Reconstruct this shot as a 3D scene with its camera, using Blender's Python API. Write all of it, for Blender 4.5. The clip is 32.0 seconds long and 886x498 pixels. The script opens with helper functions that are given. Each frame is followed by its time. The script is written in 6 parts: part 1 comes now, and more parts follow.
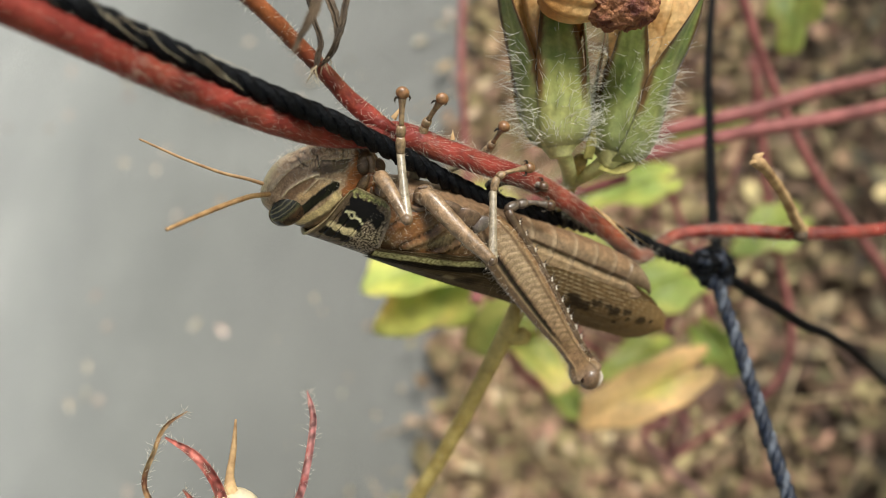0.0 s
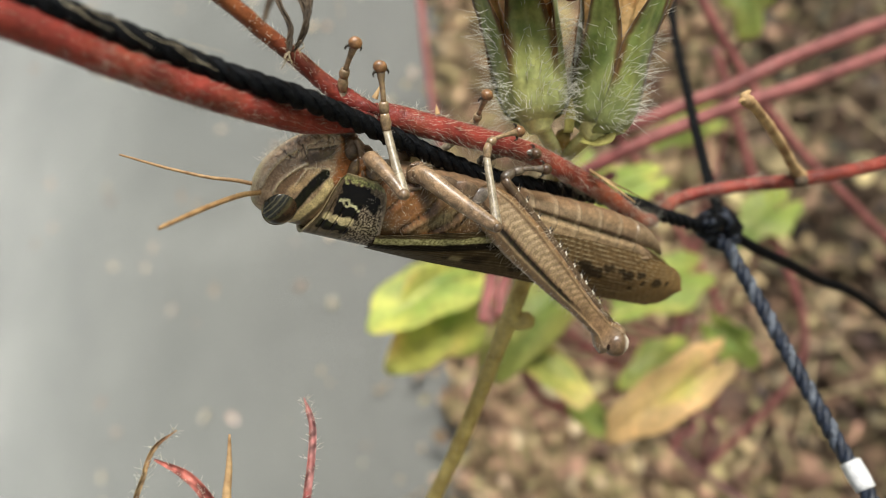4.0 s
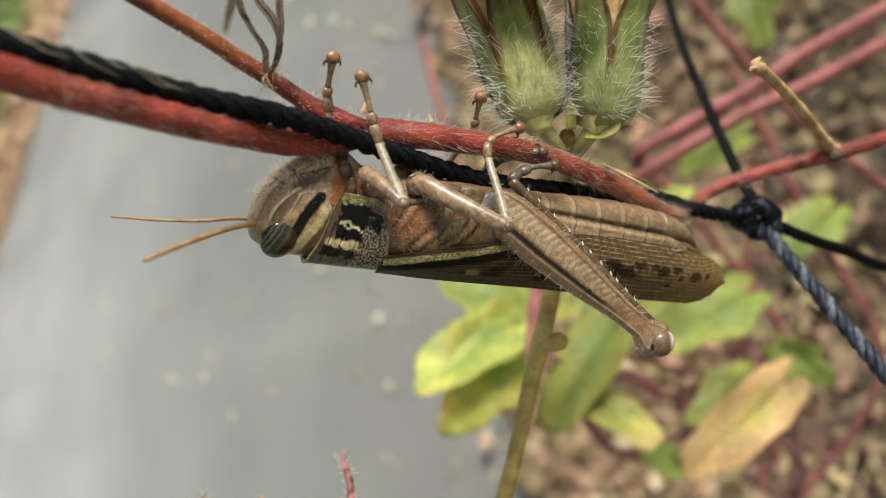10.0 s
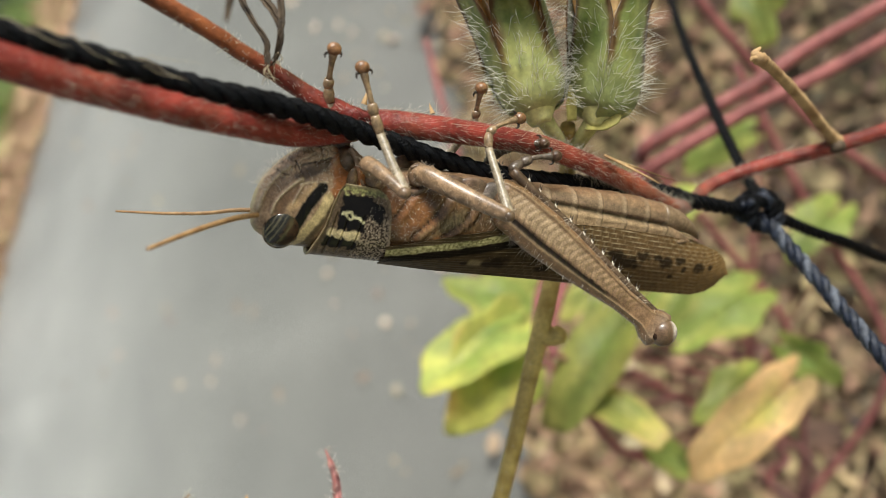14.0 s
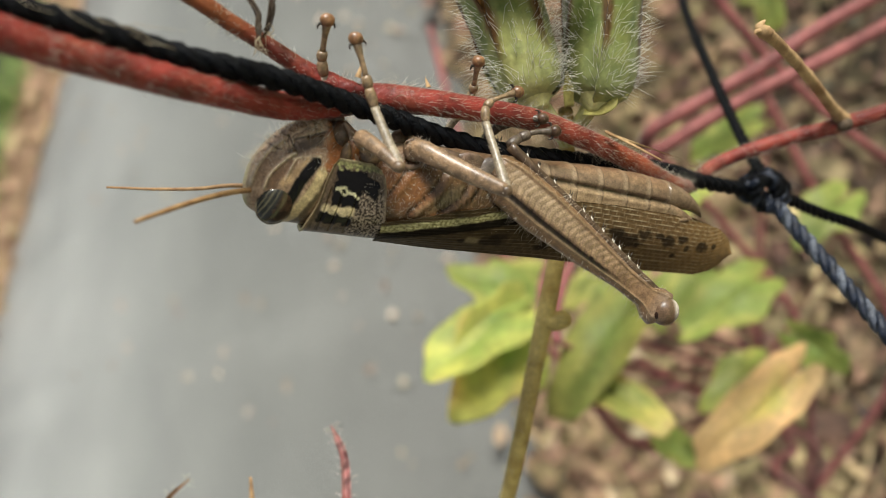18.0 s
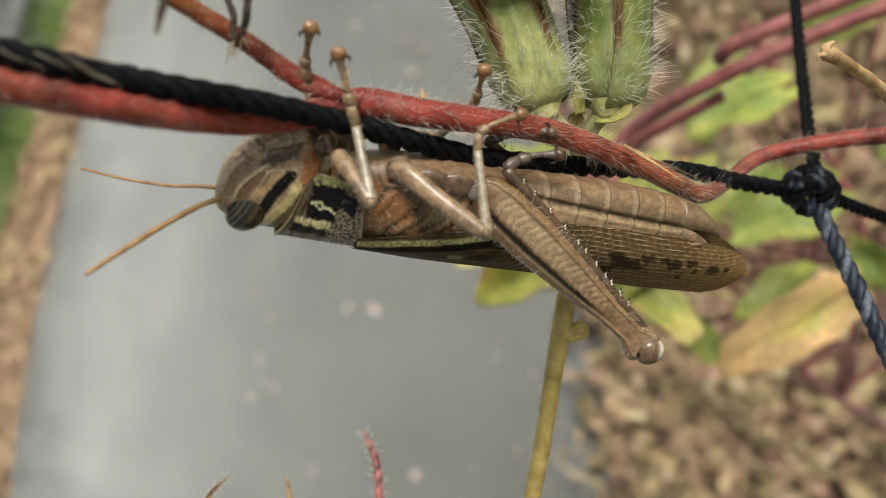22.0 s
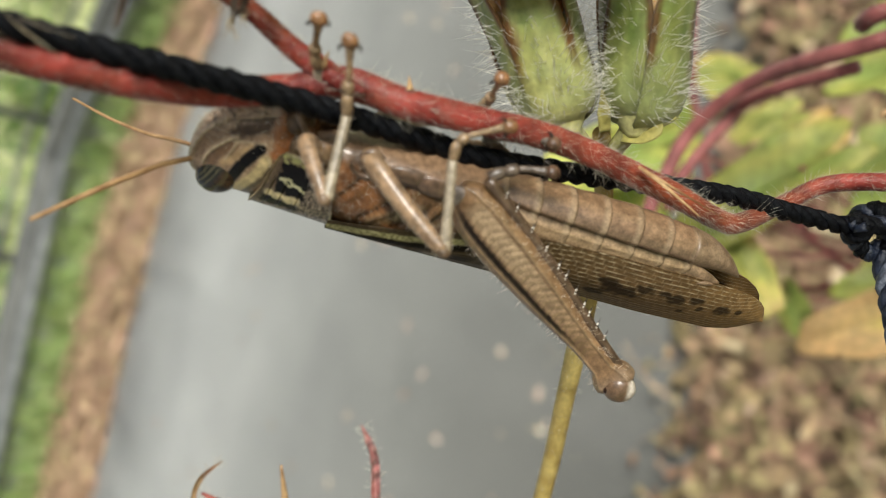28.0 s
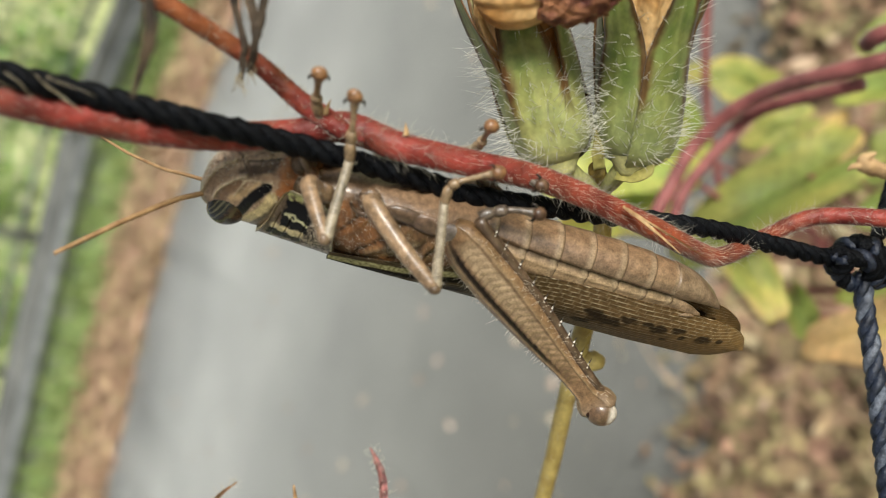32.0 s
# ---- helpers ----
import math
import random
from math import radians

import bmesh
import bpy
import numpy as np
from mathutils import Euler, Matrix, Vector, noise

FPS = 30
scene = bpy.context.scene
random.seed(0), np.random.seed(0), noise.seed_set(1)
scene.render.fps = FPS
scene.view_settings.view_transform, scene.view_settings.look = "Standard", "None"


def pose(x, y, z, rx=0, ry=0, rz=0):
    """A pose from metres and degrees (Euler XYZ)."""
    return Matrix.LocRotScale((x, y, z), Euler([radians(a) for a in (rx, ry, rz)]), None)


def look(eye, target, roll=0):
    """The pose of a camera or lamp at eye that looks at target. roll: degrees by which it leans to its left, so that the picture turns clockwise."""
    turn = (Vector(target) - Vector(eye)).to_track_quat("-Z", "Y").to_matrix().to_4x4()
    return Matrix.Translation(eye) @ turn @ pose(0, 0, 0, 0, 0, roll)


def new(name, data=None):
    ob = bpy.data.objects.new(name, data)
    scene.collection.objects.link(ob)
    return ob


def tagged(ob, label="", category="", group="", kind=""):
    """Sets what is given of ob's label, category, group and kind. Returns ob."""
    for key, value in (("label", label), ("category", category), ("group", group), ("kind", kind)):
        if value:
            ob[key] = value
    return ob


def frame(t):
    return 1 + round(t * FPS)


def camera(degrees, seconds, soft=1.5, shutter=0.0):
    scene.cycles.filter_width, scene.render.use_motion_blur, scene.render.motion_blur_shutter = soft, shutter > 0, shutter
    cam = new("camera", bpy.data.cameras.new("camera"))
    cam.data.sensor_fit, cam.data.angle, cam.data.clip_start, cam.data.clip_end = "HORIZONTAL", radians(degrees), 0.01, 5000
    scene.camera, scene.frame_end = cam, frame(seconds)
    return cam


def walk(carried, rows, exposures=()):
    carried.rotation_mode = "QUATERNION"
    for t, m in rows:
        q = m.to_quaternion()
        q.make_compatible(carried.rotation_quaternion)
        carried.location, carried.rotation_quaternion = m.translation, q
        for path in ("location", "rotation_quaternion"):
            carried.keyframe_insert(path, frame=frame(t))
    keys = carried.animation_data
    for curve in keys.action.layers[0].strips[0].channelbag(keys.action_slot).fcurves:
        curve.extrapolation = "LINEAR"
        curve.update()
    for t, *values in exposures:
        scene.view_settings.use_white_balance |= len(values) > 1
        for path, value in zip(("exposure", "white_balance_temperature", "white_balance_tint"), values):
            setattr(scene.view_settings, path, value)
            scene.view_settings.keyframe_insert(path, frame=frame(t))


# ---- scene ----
cam = camera(59.5, 32.0, soft=0.45)
cam.data.dof.use_dof = True
cam.data.dof.focus_distance = 0.089
cam.data.dof.aperture_fstop = 17.5
PATH = [
    (0.0, -0.00083, -0.00301, 1.1512, 18.68, 31.44, -81.46),
    (0.5, -0.00167, -0.00154, 1.149, 18.19, 31.87, -85.46),
    (1.0, -0.00341, -0.00177, 1.14787, 18.44, 32.14, -86.69),
    (1.5, -0.00547, -0.00128, 1.14775, 17.98, 32.71, -89.16),
    (2.0, -0.00878, -0.00061, 1.14649, 17.92, 33.27, -91.02),
    (2.5, -0.00854, 0.00084, 1.14655, 17.46, 33.31, -91.55),
    (3.0, -0.00915, -0.0004, 1.14728, 17.54, 33.72, -91.47),
    (3.5, -0.00903, 0.00043, 1.14722, 17.46, 33.67, -91.46),
    (5.5, -0.00907, 0.00046, 1.14622, 17.63, 34.43, -91.67),
    (6.0, -0.00899, 0.00057, 1.1455, 17.68, 34.73, -91.75),
    (6.5, -0.01033, -0.00038, 1.14288, 17.91, 35.57, -92.88),
    (7.0, -0.01232, 0.00089, 1.1404, 17.9, 36.59, -95.54),
    (7.5, -0.01107, 0.00255, 1.13672, 17.91, 37.06, -96.06),
    (8.0, -0.01205, 0.00320, 1.13545, 17.88, 38.13, -98.38),
    (8.5, -0.01106, 0.00474, 1.13445, 17.78, 38.40, -99.28),
    (9.0, -0.01163, 0.00411, 1.13492, 17.65, 39.00, -99.83),
    (9.5, -0.01332, 0.00258, 1.13740, 17.69, 39.36, -99.95),
    (10.0, -0.01392, 0.00209, 1.13889, 18.18, 39.47, -99.55),
    (10.5, -0.01387, 0.00276, 1.13847, 18.33, 39.49, -99.56),
    (11.0, -0.01435, 0.00267, 1.13791, 18.44, 39.73, -99.75),
    (11.5, -0.01461, 0.00221, 1.13805, 18.45, 39.9, -99.72),
    (12.0, -0.01488, 0.00195, 1.13807, 18.45, 39.98, -99.8),
    (12.5, -0.01527, 0.00171, 1.1378, 18.52, 40.07, -99.6),
    (13.0, -0.01525, 0.00184, 1.13796, 18.63, 40.1, -99.65),
    (13.5, -0.01491, 0.00213, 1.138, 18.28, 40.03, -99.8),
    (14.0, -0.01553, 0.00207, 1.13845, 18.31, 40.04, -99.85),
    (14.5, -0.01605, 0.00246, 1.13754, 18.43, 40.17, -99.85),
    (16.5, -0.01664, 0.00162, 1.13751, 17.84, 40.39, -99.86),
    (17.0, -0.0169, 0.0025, 1.13711, 18.05, 40.42, -99.99),
    (17.5, -0.01648, 0.00249, 1.13654, 17.61, 40.59, -100.26),
    (18.0, -0.01663, 0.00271, 1.13613, 17.81, 40.58, -99.8),
    (18.5, -0.01716, 0.0015, 1.13589, 17.89, 40.85, -98.87),
    (19.0, -0.01854, 0.00082, 1.13585, 18.16, 40.97, -97.55),
    (19.5, -0.01678, -0.00059, 1.13663, 17.39, 41.35, -95.98),
    (20.0, -0.01171, -0.00103, 1.13433, 16.77, 41.53, -93.73),
    (20.5, -0.00962, -0.00124, 1.13136, 16.34, 42.01, -91.92),
    (21.0, -0.00296, -0.00302, 1.1328, 14.58, 42.46, -90.28),
    (21.5, 0.00255, -0.00354, 1.13136, 13.16, 43.0, -89.4),
    (22.0, 0.00569, -0.00762, 1.13076, 11.33, 43.96, -88.4),
    (22.5, 0.00555, -0.01077, 1.13348, 10.17, 44.37, -88.99),
    (23.0, 0.01411, -0.00993, 1.13077, 6.73, 45.65, -89.28),
    (23.5, 0.02154, -0.01231, 1.1276, 5.89, 47.21, -82.94),
    (24.0, 0.01987, -0.01165, 1.12544, 8.98, 47.49, -78.85),
    (24.5, 0.01697, -0.01269, 1.12485, 12.81, 48.16, -72.72),
    (25.0, 0.01833, -0.01164, 1.12183, 14.18, 48.84, -71.09),
    (25.5, 0.01893, -0.01221, 1.11873, 16.03, 49.76, -69.01),
    (27.5, 0.02035, -0.01565, 1.11778, 15.46, 50.81, -70.11),
    (28.0, 0.02084, -0.01456, 1.11841, 15.65, 50.4, -69.72),
    (28.5, 0.02155, -0.0156, 1.11964, 15.17, 50.59, -70.14),
    (29.0, 0.02375, -0.01859, 1.12099, 14.65, 51.17, -69.66),
    (29.5, 0.02374, -0.0203, 1.12229, 15.13, 51.3, -69.41),
    (30.0, 0.02357, -0.0208, 1.12314, 16.02, 51.09, -68.58),
    (30.5, 0.02502, -0.02057, 1.12238, 16.21, 51.32, -67.95),
    (31.0, 0.02634, -0.01888, 1.12164, 15.96, 51.34, -67.8),
    (31.5, 0.02622, -0.01902, 1.12132, 15.77, 51.34, -68.05),
    (32.0, 0.02625, -0.01927, 1.12032, 16.26, 51.41, -67.54),
]
EXPOSE = [(0.0, 0.60), (1.0, 0.67), (3.0, 0.64), (6.0, 0.65), (12.0, 0.63), (17.0, 0.57), (19.0, 0.52), (20.0, 0.45), (21.0, 0.33), (22.0, 0.40), (23.0, 0.36), (24.0, 0.38), (25.0, 0.45), (32.0, 0.48)]
walk(cam, [(t, pose(*p)) for t, *p in PATH], EXPOSE)

# world: bright overcast sky, one wide soft sun
world = bpy.data.worlds.new("sky")
scene.world = world
world.use_nodes = True
wt = world.node_tree
sky = wt.nodes.new("ShaderNodeTexSky")
sky.sky_type, sky.sun_disc = "NISHITA", False
sky.sun_elevation, sky.sun_rotation = radians(45), radians(143)
sky.dust_density = 4.0
soft_white = wt.nodes.new("ShaderNodeHueSaturation")
soft_white.inputs["Saturation"].default_value = 0.25
wt.links.new(sky.outputs[0], soft_white.inputs["Color"])
wt.links.new(soft_white.outputs[0], wt.nodes["Background"].inputs[0])
wt.nodes["Background"].inputs[1].default_value = 0.062
sun = new("sun", bpy.data.lights.new("sun", "SUN"))
sun.data.energy, sun.data.angle, sun.data.color = 3.1, radians(18), (1.0, 0.98, 0.91)
sun.matrix_world = look((3, -4, 5), (0, 0, 0))

# the net's own axes, in centimetres from the first eye: x, y, z
NET = Matrix(((0.0011987, 0.0024239, 0.0096275, 0), (-0.0085393, 0.005198, -0.0002455, 0), (-0.0050639, -0.0081918, 0.0026929, 1.15), (0, 0, 0, 1)))
# the insect's own axes, in millimetres: along the body to the tail, to the belly, to its side
INSECT = NET @ Matrix(((0.08234, 0.04858, 0.02935, -1.212), (0.04968, -0.03668, -0.07866, 8.971), (-0.02745, 0.07934, -0.05433, 0.418), (0, 0, 0, 1)))


# ---- materials ----
def links(m):
    return m.node_tree.nodes, m.node_tree.links, m.node_tree.nodes["Principled BSDF"]


def paint(name, low, high, scale=60.0, rough=0.6, bump=0.3, grain=6.0, spread=(0.35, 0.65), metal=0.0, spec=0.4, attr=False, per_object=0.0, island=0.0, translucent=0.0, stretch=(1, 1, 1), fuzz=0.0, coat=0.0, depth=0.0004, mottle=0.55):
    """Two-scale procedural surface: broad blotches between two colours, fine grain, relief."""
    m = bpy.data.materials.new(name)
    m.use_nodes = True
    n, k, b = links(m)
    co = n.new("ShaderNodeTexCoord")
    mp = n.new("ShaderNodeMapping")
    mp.inputs["Scale"].default_value = stretch
    k.new(co.outputs["Object"], mp.inputs["Vector"])
    broad = n.new("ShaderNodeTexNoise")
    broad.inputs["Scale"].default_value, broad.inputs["Detail"].default_value = scale, 5.0
    fine = n.new("ShaderNodeTexNoise")
    fine.inputs["Scale"].default_value, fine.inputs["Detail"].default_value = scale * grain, 4.0
    for t in (broad, fine):
        k.new(mp.outputs[0], t.inputs["Vector"])
    ramp = n.new("ShaderNodeValToRGB")
    ramp.color_ramp.elements[0].position, ramp.color_ramp.elements[1].position = spread
    ramp.color_ramp.elements[0].color, ramp.color_ramp.elements[1].color = (*low, 1), (*high, 1)
    k.new(broad.outputs["Fac"], ramp.inputs[0])
    out = ramp.outputs[0]
    if attr:
        at = n.new("ShaderNodeAttribute")
        at.attribute_name = "pigment"
        mul = n.new("ShaderNodeMix")
        mul.data_type, mul.blend_type = "RGBA", "MULTIPLY"
        mul.inputs[0].default_value = 1.0
        k.new(at.outputs["Color"], mul.inputs[6])
        k.new(out, mul.inputs[7])
        out = mul.outputs[2]
    g = n.new("ShaderNodeMix")
    g.data_type, g.blend_type = "RGBA", "MULTIPLY"
    g.inputs[0].default_value = mottle
    gr = n.new("ShaderNodeMapRange")
    gr.inputs[1].default_value, gr.inputs[2].default_value, gr.inputs[3].default_value, gr.inputs[4].default_value = 0.25, 0.75, 0.55, 1.3
    k.new(fine.outputs["Fac"], gr.inputs[0])
    k.new(out, g.inputs[6])
    k.new(gr.outputs[0], g.inputs[7])
    out = g.outputs[2]
    if per_object or island:
        src = n.new("ShaderNodeObjectInfo").outputs["Random"] if per_object else n.new("ShaderNodeNewGeometry").outputs["Random Per Island"]
        amount = per_object or island
        hue = n.new("ShaderNodeHueSaturation")
        r1 = n.new("ShaderNodeMapRange")
        r1.inputs[3].default_value, r1.inputs[4].default_value = 1.0 - amount, 1.0 + amount
        k.new(src, r1.inputs[0])
        k.new(r1.outputs[0], hue.inputs["Value"])
        r2 = n.new("ShaderNodeMapRange")
        r2.inputs[3].default_value, r2.inputs[4].default_value = 0.5 - amount * 0.07, 0.5 + amount * 0.07
        wrap = n.new("ShaderNodeMath")
        wrap.operation = "FRACT"
        times7 = n.new("ShaderNodeMath")
        times7.operation = "MULTIPLY"
        times7.inputs[1].default_value = 7.31
        k.new(src, times7.inputs[0])
        k.new(times7.outputs[0], wrap.inputs[0])
        k.new(wrap.outputs[0], r2.inputs[0])
        k.new(r2.outputs[0], hue.inputs["Hue"])
        k.new(out, hue.inputs["Color"])
        out = hue.outputs[0]
    k.new(out, b.inputs["Base Color"])
    b.inputs["Roughness"].default_value, b.inputs["Metallic"].default_value = rough, metal
    b.inputs["Specular IOR Level"].default_value = spec
    if attr:
        lum = n.new("ShaderNodeMapRange")
        lum.inputs[1].default_value, lum.inputs[2].default_value, lum.inputs[3].default_value, lum.inputs[4].default_value = 0.0, 0.14, 0.05, spec
        k.new(at.outputs["Fac"], lum.inputs[0])
        k.new(lum.outputs[0], b.inputs["Specular IOR Level"])
    if coat:
        b.inputs["Coat Weight"].default_value, b.inputs["Coat Roughness"].default_value = coat, 0.16
    if fuzz:
        b.inputs["Sheen Weight"].default_value = fuzz
    rr = n.new("ShaderNodeMapRange")
    rr.inputs[3].default_value, rr.inputs[4].default_value = max(rough - 0.15, 0.05), min(rough + 0.15, 1)
    k.new(fine.outputs["Fac"], rr.inputs[0])
    k.new(rr.outputs[0], b.inputs["Roughness"])
    bm = n.new("ShaderNodeBump")
    bm.inputs["Strength"].default_value, bm.inputs["Distance"].default_value = bump, depth
    k.new(fine.outputs["Fac"], bm.inputs["Height"])
    k.new(bm.outputs[0], b.inputs["Normal"])
    if translucent:
        tr = n.new("ShaderNodeBsdfTranslucent")
        mx = n.new("ShaderNodeMixShader")
        mx.inputs[0].default_value = translucent
        k.new(out, tr.inputs["Color"])
        k.new(b.outputs[0], mx.inputs[1])
        k.new(tr.outputs[0], mx.inputs[2])
        k.new(mx.outputs[0], n["Material Output"].inputs["Surface"])
    return m


CUTICLE = paint("insect_cuticle", (0.44, 0.405, 0.35), (0.74, 0.70, 0.63), 1300, 0.36, 0.6, 4, attr=True, spec=0.45, mottle=0.65, depth=0.00009, coat=0.45)
LIMB = paint("insect_limb", (0.42, 0.41, 0.38), (0.80, 0.785, 0.74), 1500, 0.34, 0.55, 4, attr=True, spec=0.5, depth=0.00009, mottle=0.7, coat=0.25)
WING = paint("insect_wing", (0.70, 0.70, 0.68), (1.0, 1.0, 1.0), 1500, 0.42, 0.3, 5, attr=True, spec=0.4, depth=0.00005, translucent=0.12)
EYE_SKIN = paint("insect_eye", (0.8, 0.8, 0.8), (1.1, 1.1, 1.1), 900, 0.16, 0.05, 6, attr=True, spec=0.5, depth=0.00003, coat=1.0)
HORN = paint("insect_antenna", (0.24, 0.13, 0.055), (0.42, 0.26, 0.12), 900, 0.5, 0.3, 5, depth=0.00004)
SPINE = paint("spine_ivory", (0.55, 0.49, 0.40), (0.72, 0.67, 0.58), 900, 0.35, 0.1, 5, depth=0.00004)
CLAW = paint("claw_black", (0.015, 0.012, 0.01), (0.04, 0.03, 0.02), 900, 0.3, 0.1, 5, depth=0.00004)
WHITE_HAIR = paint("plant_hair", (0.62, 0.55, 0.42), (0.9, 0.88, 0.78), 900, 0.5, 0.0, 3, translucent=0.4)
POD_HAIR = paint("pod_bristle", (0.88, 0.86, 0.76), (0.97, 0.96, 0.90), 900, 0.4, 0.0, 3, translucent=0.5)
BODY_HAIR = paint("body_hair", (0.58, 0.48, 0.36), (0.85, 0.78, 0.66), 900, 0.5, 0.0, 3, translucent=0.3)
ROPE = paint("black_polyethylene", (0.0015, 0.0017, 0.0024), (0.006, 0.007, 0.009), 1400, 0.45, 1.0, 3, spec=0.09, stretch=(1, 1, 1), depth=0.0002)
ROPE_BLUE = paint("navy_polyethylene", (0.006, 0.009, 0.018), (0.022, 0.03, 0.05), 900, 0.4, 0.8, 4, spec=0.4, depth=0.0002)
ROPE_PALE = paint("pale_worn_polyethylene", (0.02, 0.026, 0.04), (0.13, 0.15, 0.185), 1100, 0.4, 0.8, 4, spec=0.5, depth=0.0002)
BARK_FIBRE = paint("pale_fibre", (0.36, 0.28, 0.17), (0.62, 0.54, 0.38), 600, 0.6, 0.2, 4, depth=0.0001, translucent=0.2)
TAPE = paint("white_tape", (0.55, 0.55, 0.56), (0.85, 0.85, 0.84), 300, 0.5, 0.4, 5)
VINE_RED = paint("red_vine_skin", (0.12, 0.015, 0.011), (0.30, 0.048, 0.034), 320, 0.45, 0.9, 6, attr=True, spec=0.3, depth=0.0002, fuzz=0.05)
VINE_PINK = paint("pink_vine_skin", (0.16, 0.040, 0.036), (0.30, 0.092, 0.082), 160, 0.6, 0.4, 6, depth=0.0003, fuzz=0.2)
STEM_GREEN = paint("green_brown_stalk", (0.32, 0.22, 0.055), (0.62, 0.48, 0.16), 260, 0.55, 0.6, 7, depth=0.0002)
POD_STALK = paint("pale_pod_stalk", (0.42, 0.42, 0.13), (0.66, 0.64, 0.30), 220, 0.5, 0.4, 7, depth=0.0002, translucent=0.15)
TWIG = paint("dry_twig", (0.28, 0.16, 0.07), (0.56, 0.38, 0.19), 300, 0.8, 0.6, 6, depth=0.0002)
SEPAL = paint("pod_sepal", (0.76, 0.74, 0.52), (1.26, 1.18, 0.92), 300, 0.5, 0.4, 6, attr=True, translucent=0.25, depth=0.0002, fuzz=0.2)
PETAL = paint("withered_petal", (0.50, 0.25, 0.07), (0.80, 0.54, 0.24), 260, 0.6, 0.7, 5, translucent=0.3, depth=0.0004)
PETAL_DARK = paint("withered_petal_tip", (0.14, 0.04, 0.028), (0.50, 0.22, 0.10), 500, 0.5, 1.0, 5, translucent=0.1, depth=0.0006)
DRY_RED = paint("dry_red_sepal", (0.28, 0.065, 0.05), (0.52, 0.21, 0.165), 420, 0.75, 1.0, 5, attr=True, translucent=0.2, depth=0.0002)
WISP = paint("dry_black_wisp", (0.012, 0.009, 0.006), (0.13, 0.09, 0.055), 330, 0.8, 0.7, 5, depth=0.0003)
CAPSULE = paint("cream_capsule", (0.5, 0.38, 0.22), (0.7, 0.6, 0.42), 200, 0.5, 0.3, 6)
LEAF_GREEN = paint("vine_leaf", (0.52, 0.54, 0.50), (0.80, 0.80, 0.74), 45, 0.5, 0.5, 8, attr=True, translucent=0.5, per_object=0.12, depth=0.001)
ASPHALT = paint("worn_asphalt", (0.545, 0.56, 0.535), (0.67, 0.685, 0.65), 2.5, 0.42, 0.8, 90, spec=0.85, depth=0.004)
def sheen_falloff(m, bright_from, dark_to, dark):
    """Darkens the lane towards one edge, raggedly; paints the sky's sheen on the far part."""
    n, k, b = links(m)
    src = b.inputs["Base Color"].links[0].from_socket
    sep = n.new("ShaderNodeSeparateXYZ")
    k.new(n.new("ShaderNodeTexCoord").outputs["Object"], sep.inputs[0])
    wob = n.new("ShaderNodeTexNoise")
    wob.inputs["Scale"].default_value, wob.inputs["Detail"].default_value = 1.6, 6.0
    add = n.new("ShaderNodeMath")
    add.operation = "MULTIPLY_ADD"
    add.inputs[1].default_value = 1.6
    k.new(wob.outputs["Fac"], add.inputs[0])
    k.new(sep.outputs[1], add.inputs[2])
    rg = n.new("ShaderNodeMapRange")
    rg.inputs[1].default_value, rg.inputs[2].default_value, rg.inputs[3].default_value, rg.inputs[4].default_value = dark_to + 0.8, bright_from + 0.8, 0.0, 1.0
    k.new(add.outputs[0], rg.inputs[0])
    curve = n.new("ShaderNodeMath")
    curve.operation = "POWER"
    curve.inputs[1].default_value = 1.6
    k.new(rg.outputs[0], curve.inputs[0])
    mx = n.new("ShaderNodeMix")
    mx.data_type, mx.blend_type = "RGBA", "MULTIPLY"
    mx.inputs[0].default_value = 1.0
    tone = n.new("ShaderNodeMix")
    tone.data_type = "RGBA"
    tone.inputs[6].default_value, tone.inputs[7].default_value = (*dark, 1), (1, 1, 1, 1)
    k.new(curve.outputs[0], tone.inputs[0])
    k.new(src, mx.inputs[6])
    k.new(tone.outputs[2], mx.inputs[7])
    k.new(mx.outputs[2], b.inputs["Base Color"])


# sky sheen that grows across the lane, put into the asphalt's colour
sheen_falloff(ASPHALT, 3.0, 0.7, (0.145, 0.146, 0.130))
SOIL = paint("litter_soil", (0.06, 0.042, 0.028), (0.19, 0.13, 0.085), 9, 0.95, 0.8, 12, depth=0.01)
GRASS_SOIL = paint("grassy_ground", (0.40, 0.46, 0.18), (0.70, 0.73, 0.38), 0.8, 0.95, 0.6, 40, depth=0.02)
LITTER = paint("fallen_leaf_litter", (0.12, 0.079, 0.042), (0.48, 0.34, 0.19), 30, 0.75, 0.5, 6, island=0.55, translucent=0.15, depth=0.002)
LITTER_DARK = paint("dark_dead_leaf", (0.032, 0.022, 0.013), (0.20, 0.138, 0.076), 30, 0.7, 0.5, 6, island=0.6, depth=0.002)
LITTER_PALE = paint("pale_fallen_leaf", (0.38, 0.27, 0.16), (0.62, 0.49, 0.32), 18, 0.7, 0.4, 6, island=0.3, per_object=0.0, translucent=0.1, depth=0.002)
LITTER_TAN = paint("tan_verge_litter", (0.32, 0.215, 0.12), (0.58, 0.42, 0.26), 20, 0.8, 0.5, 6, island=0.4, translucent=0.1, depth=0.002)
MEADOW = paint("sunlit_meadow", (0.66, 0.72, 0.40), (0.93, 0.95, 0.72), 0.7, 0.7, 0.2, 9, island=0.3, translucent=0.3)
FALLEN = paint("fallen_leaf_skin", (0.34, 0.26, 0.18), (0.66, 0.58, 0.46), 25, 0.7, 0.4, 6, per_object=0.4, depth=0.002)
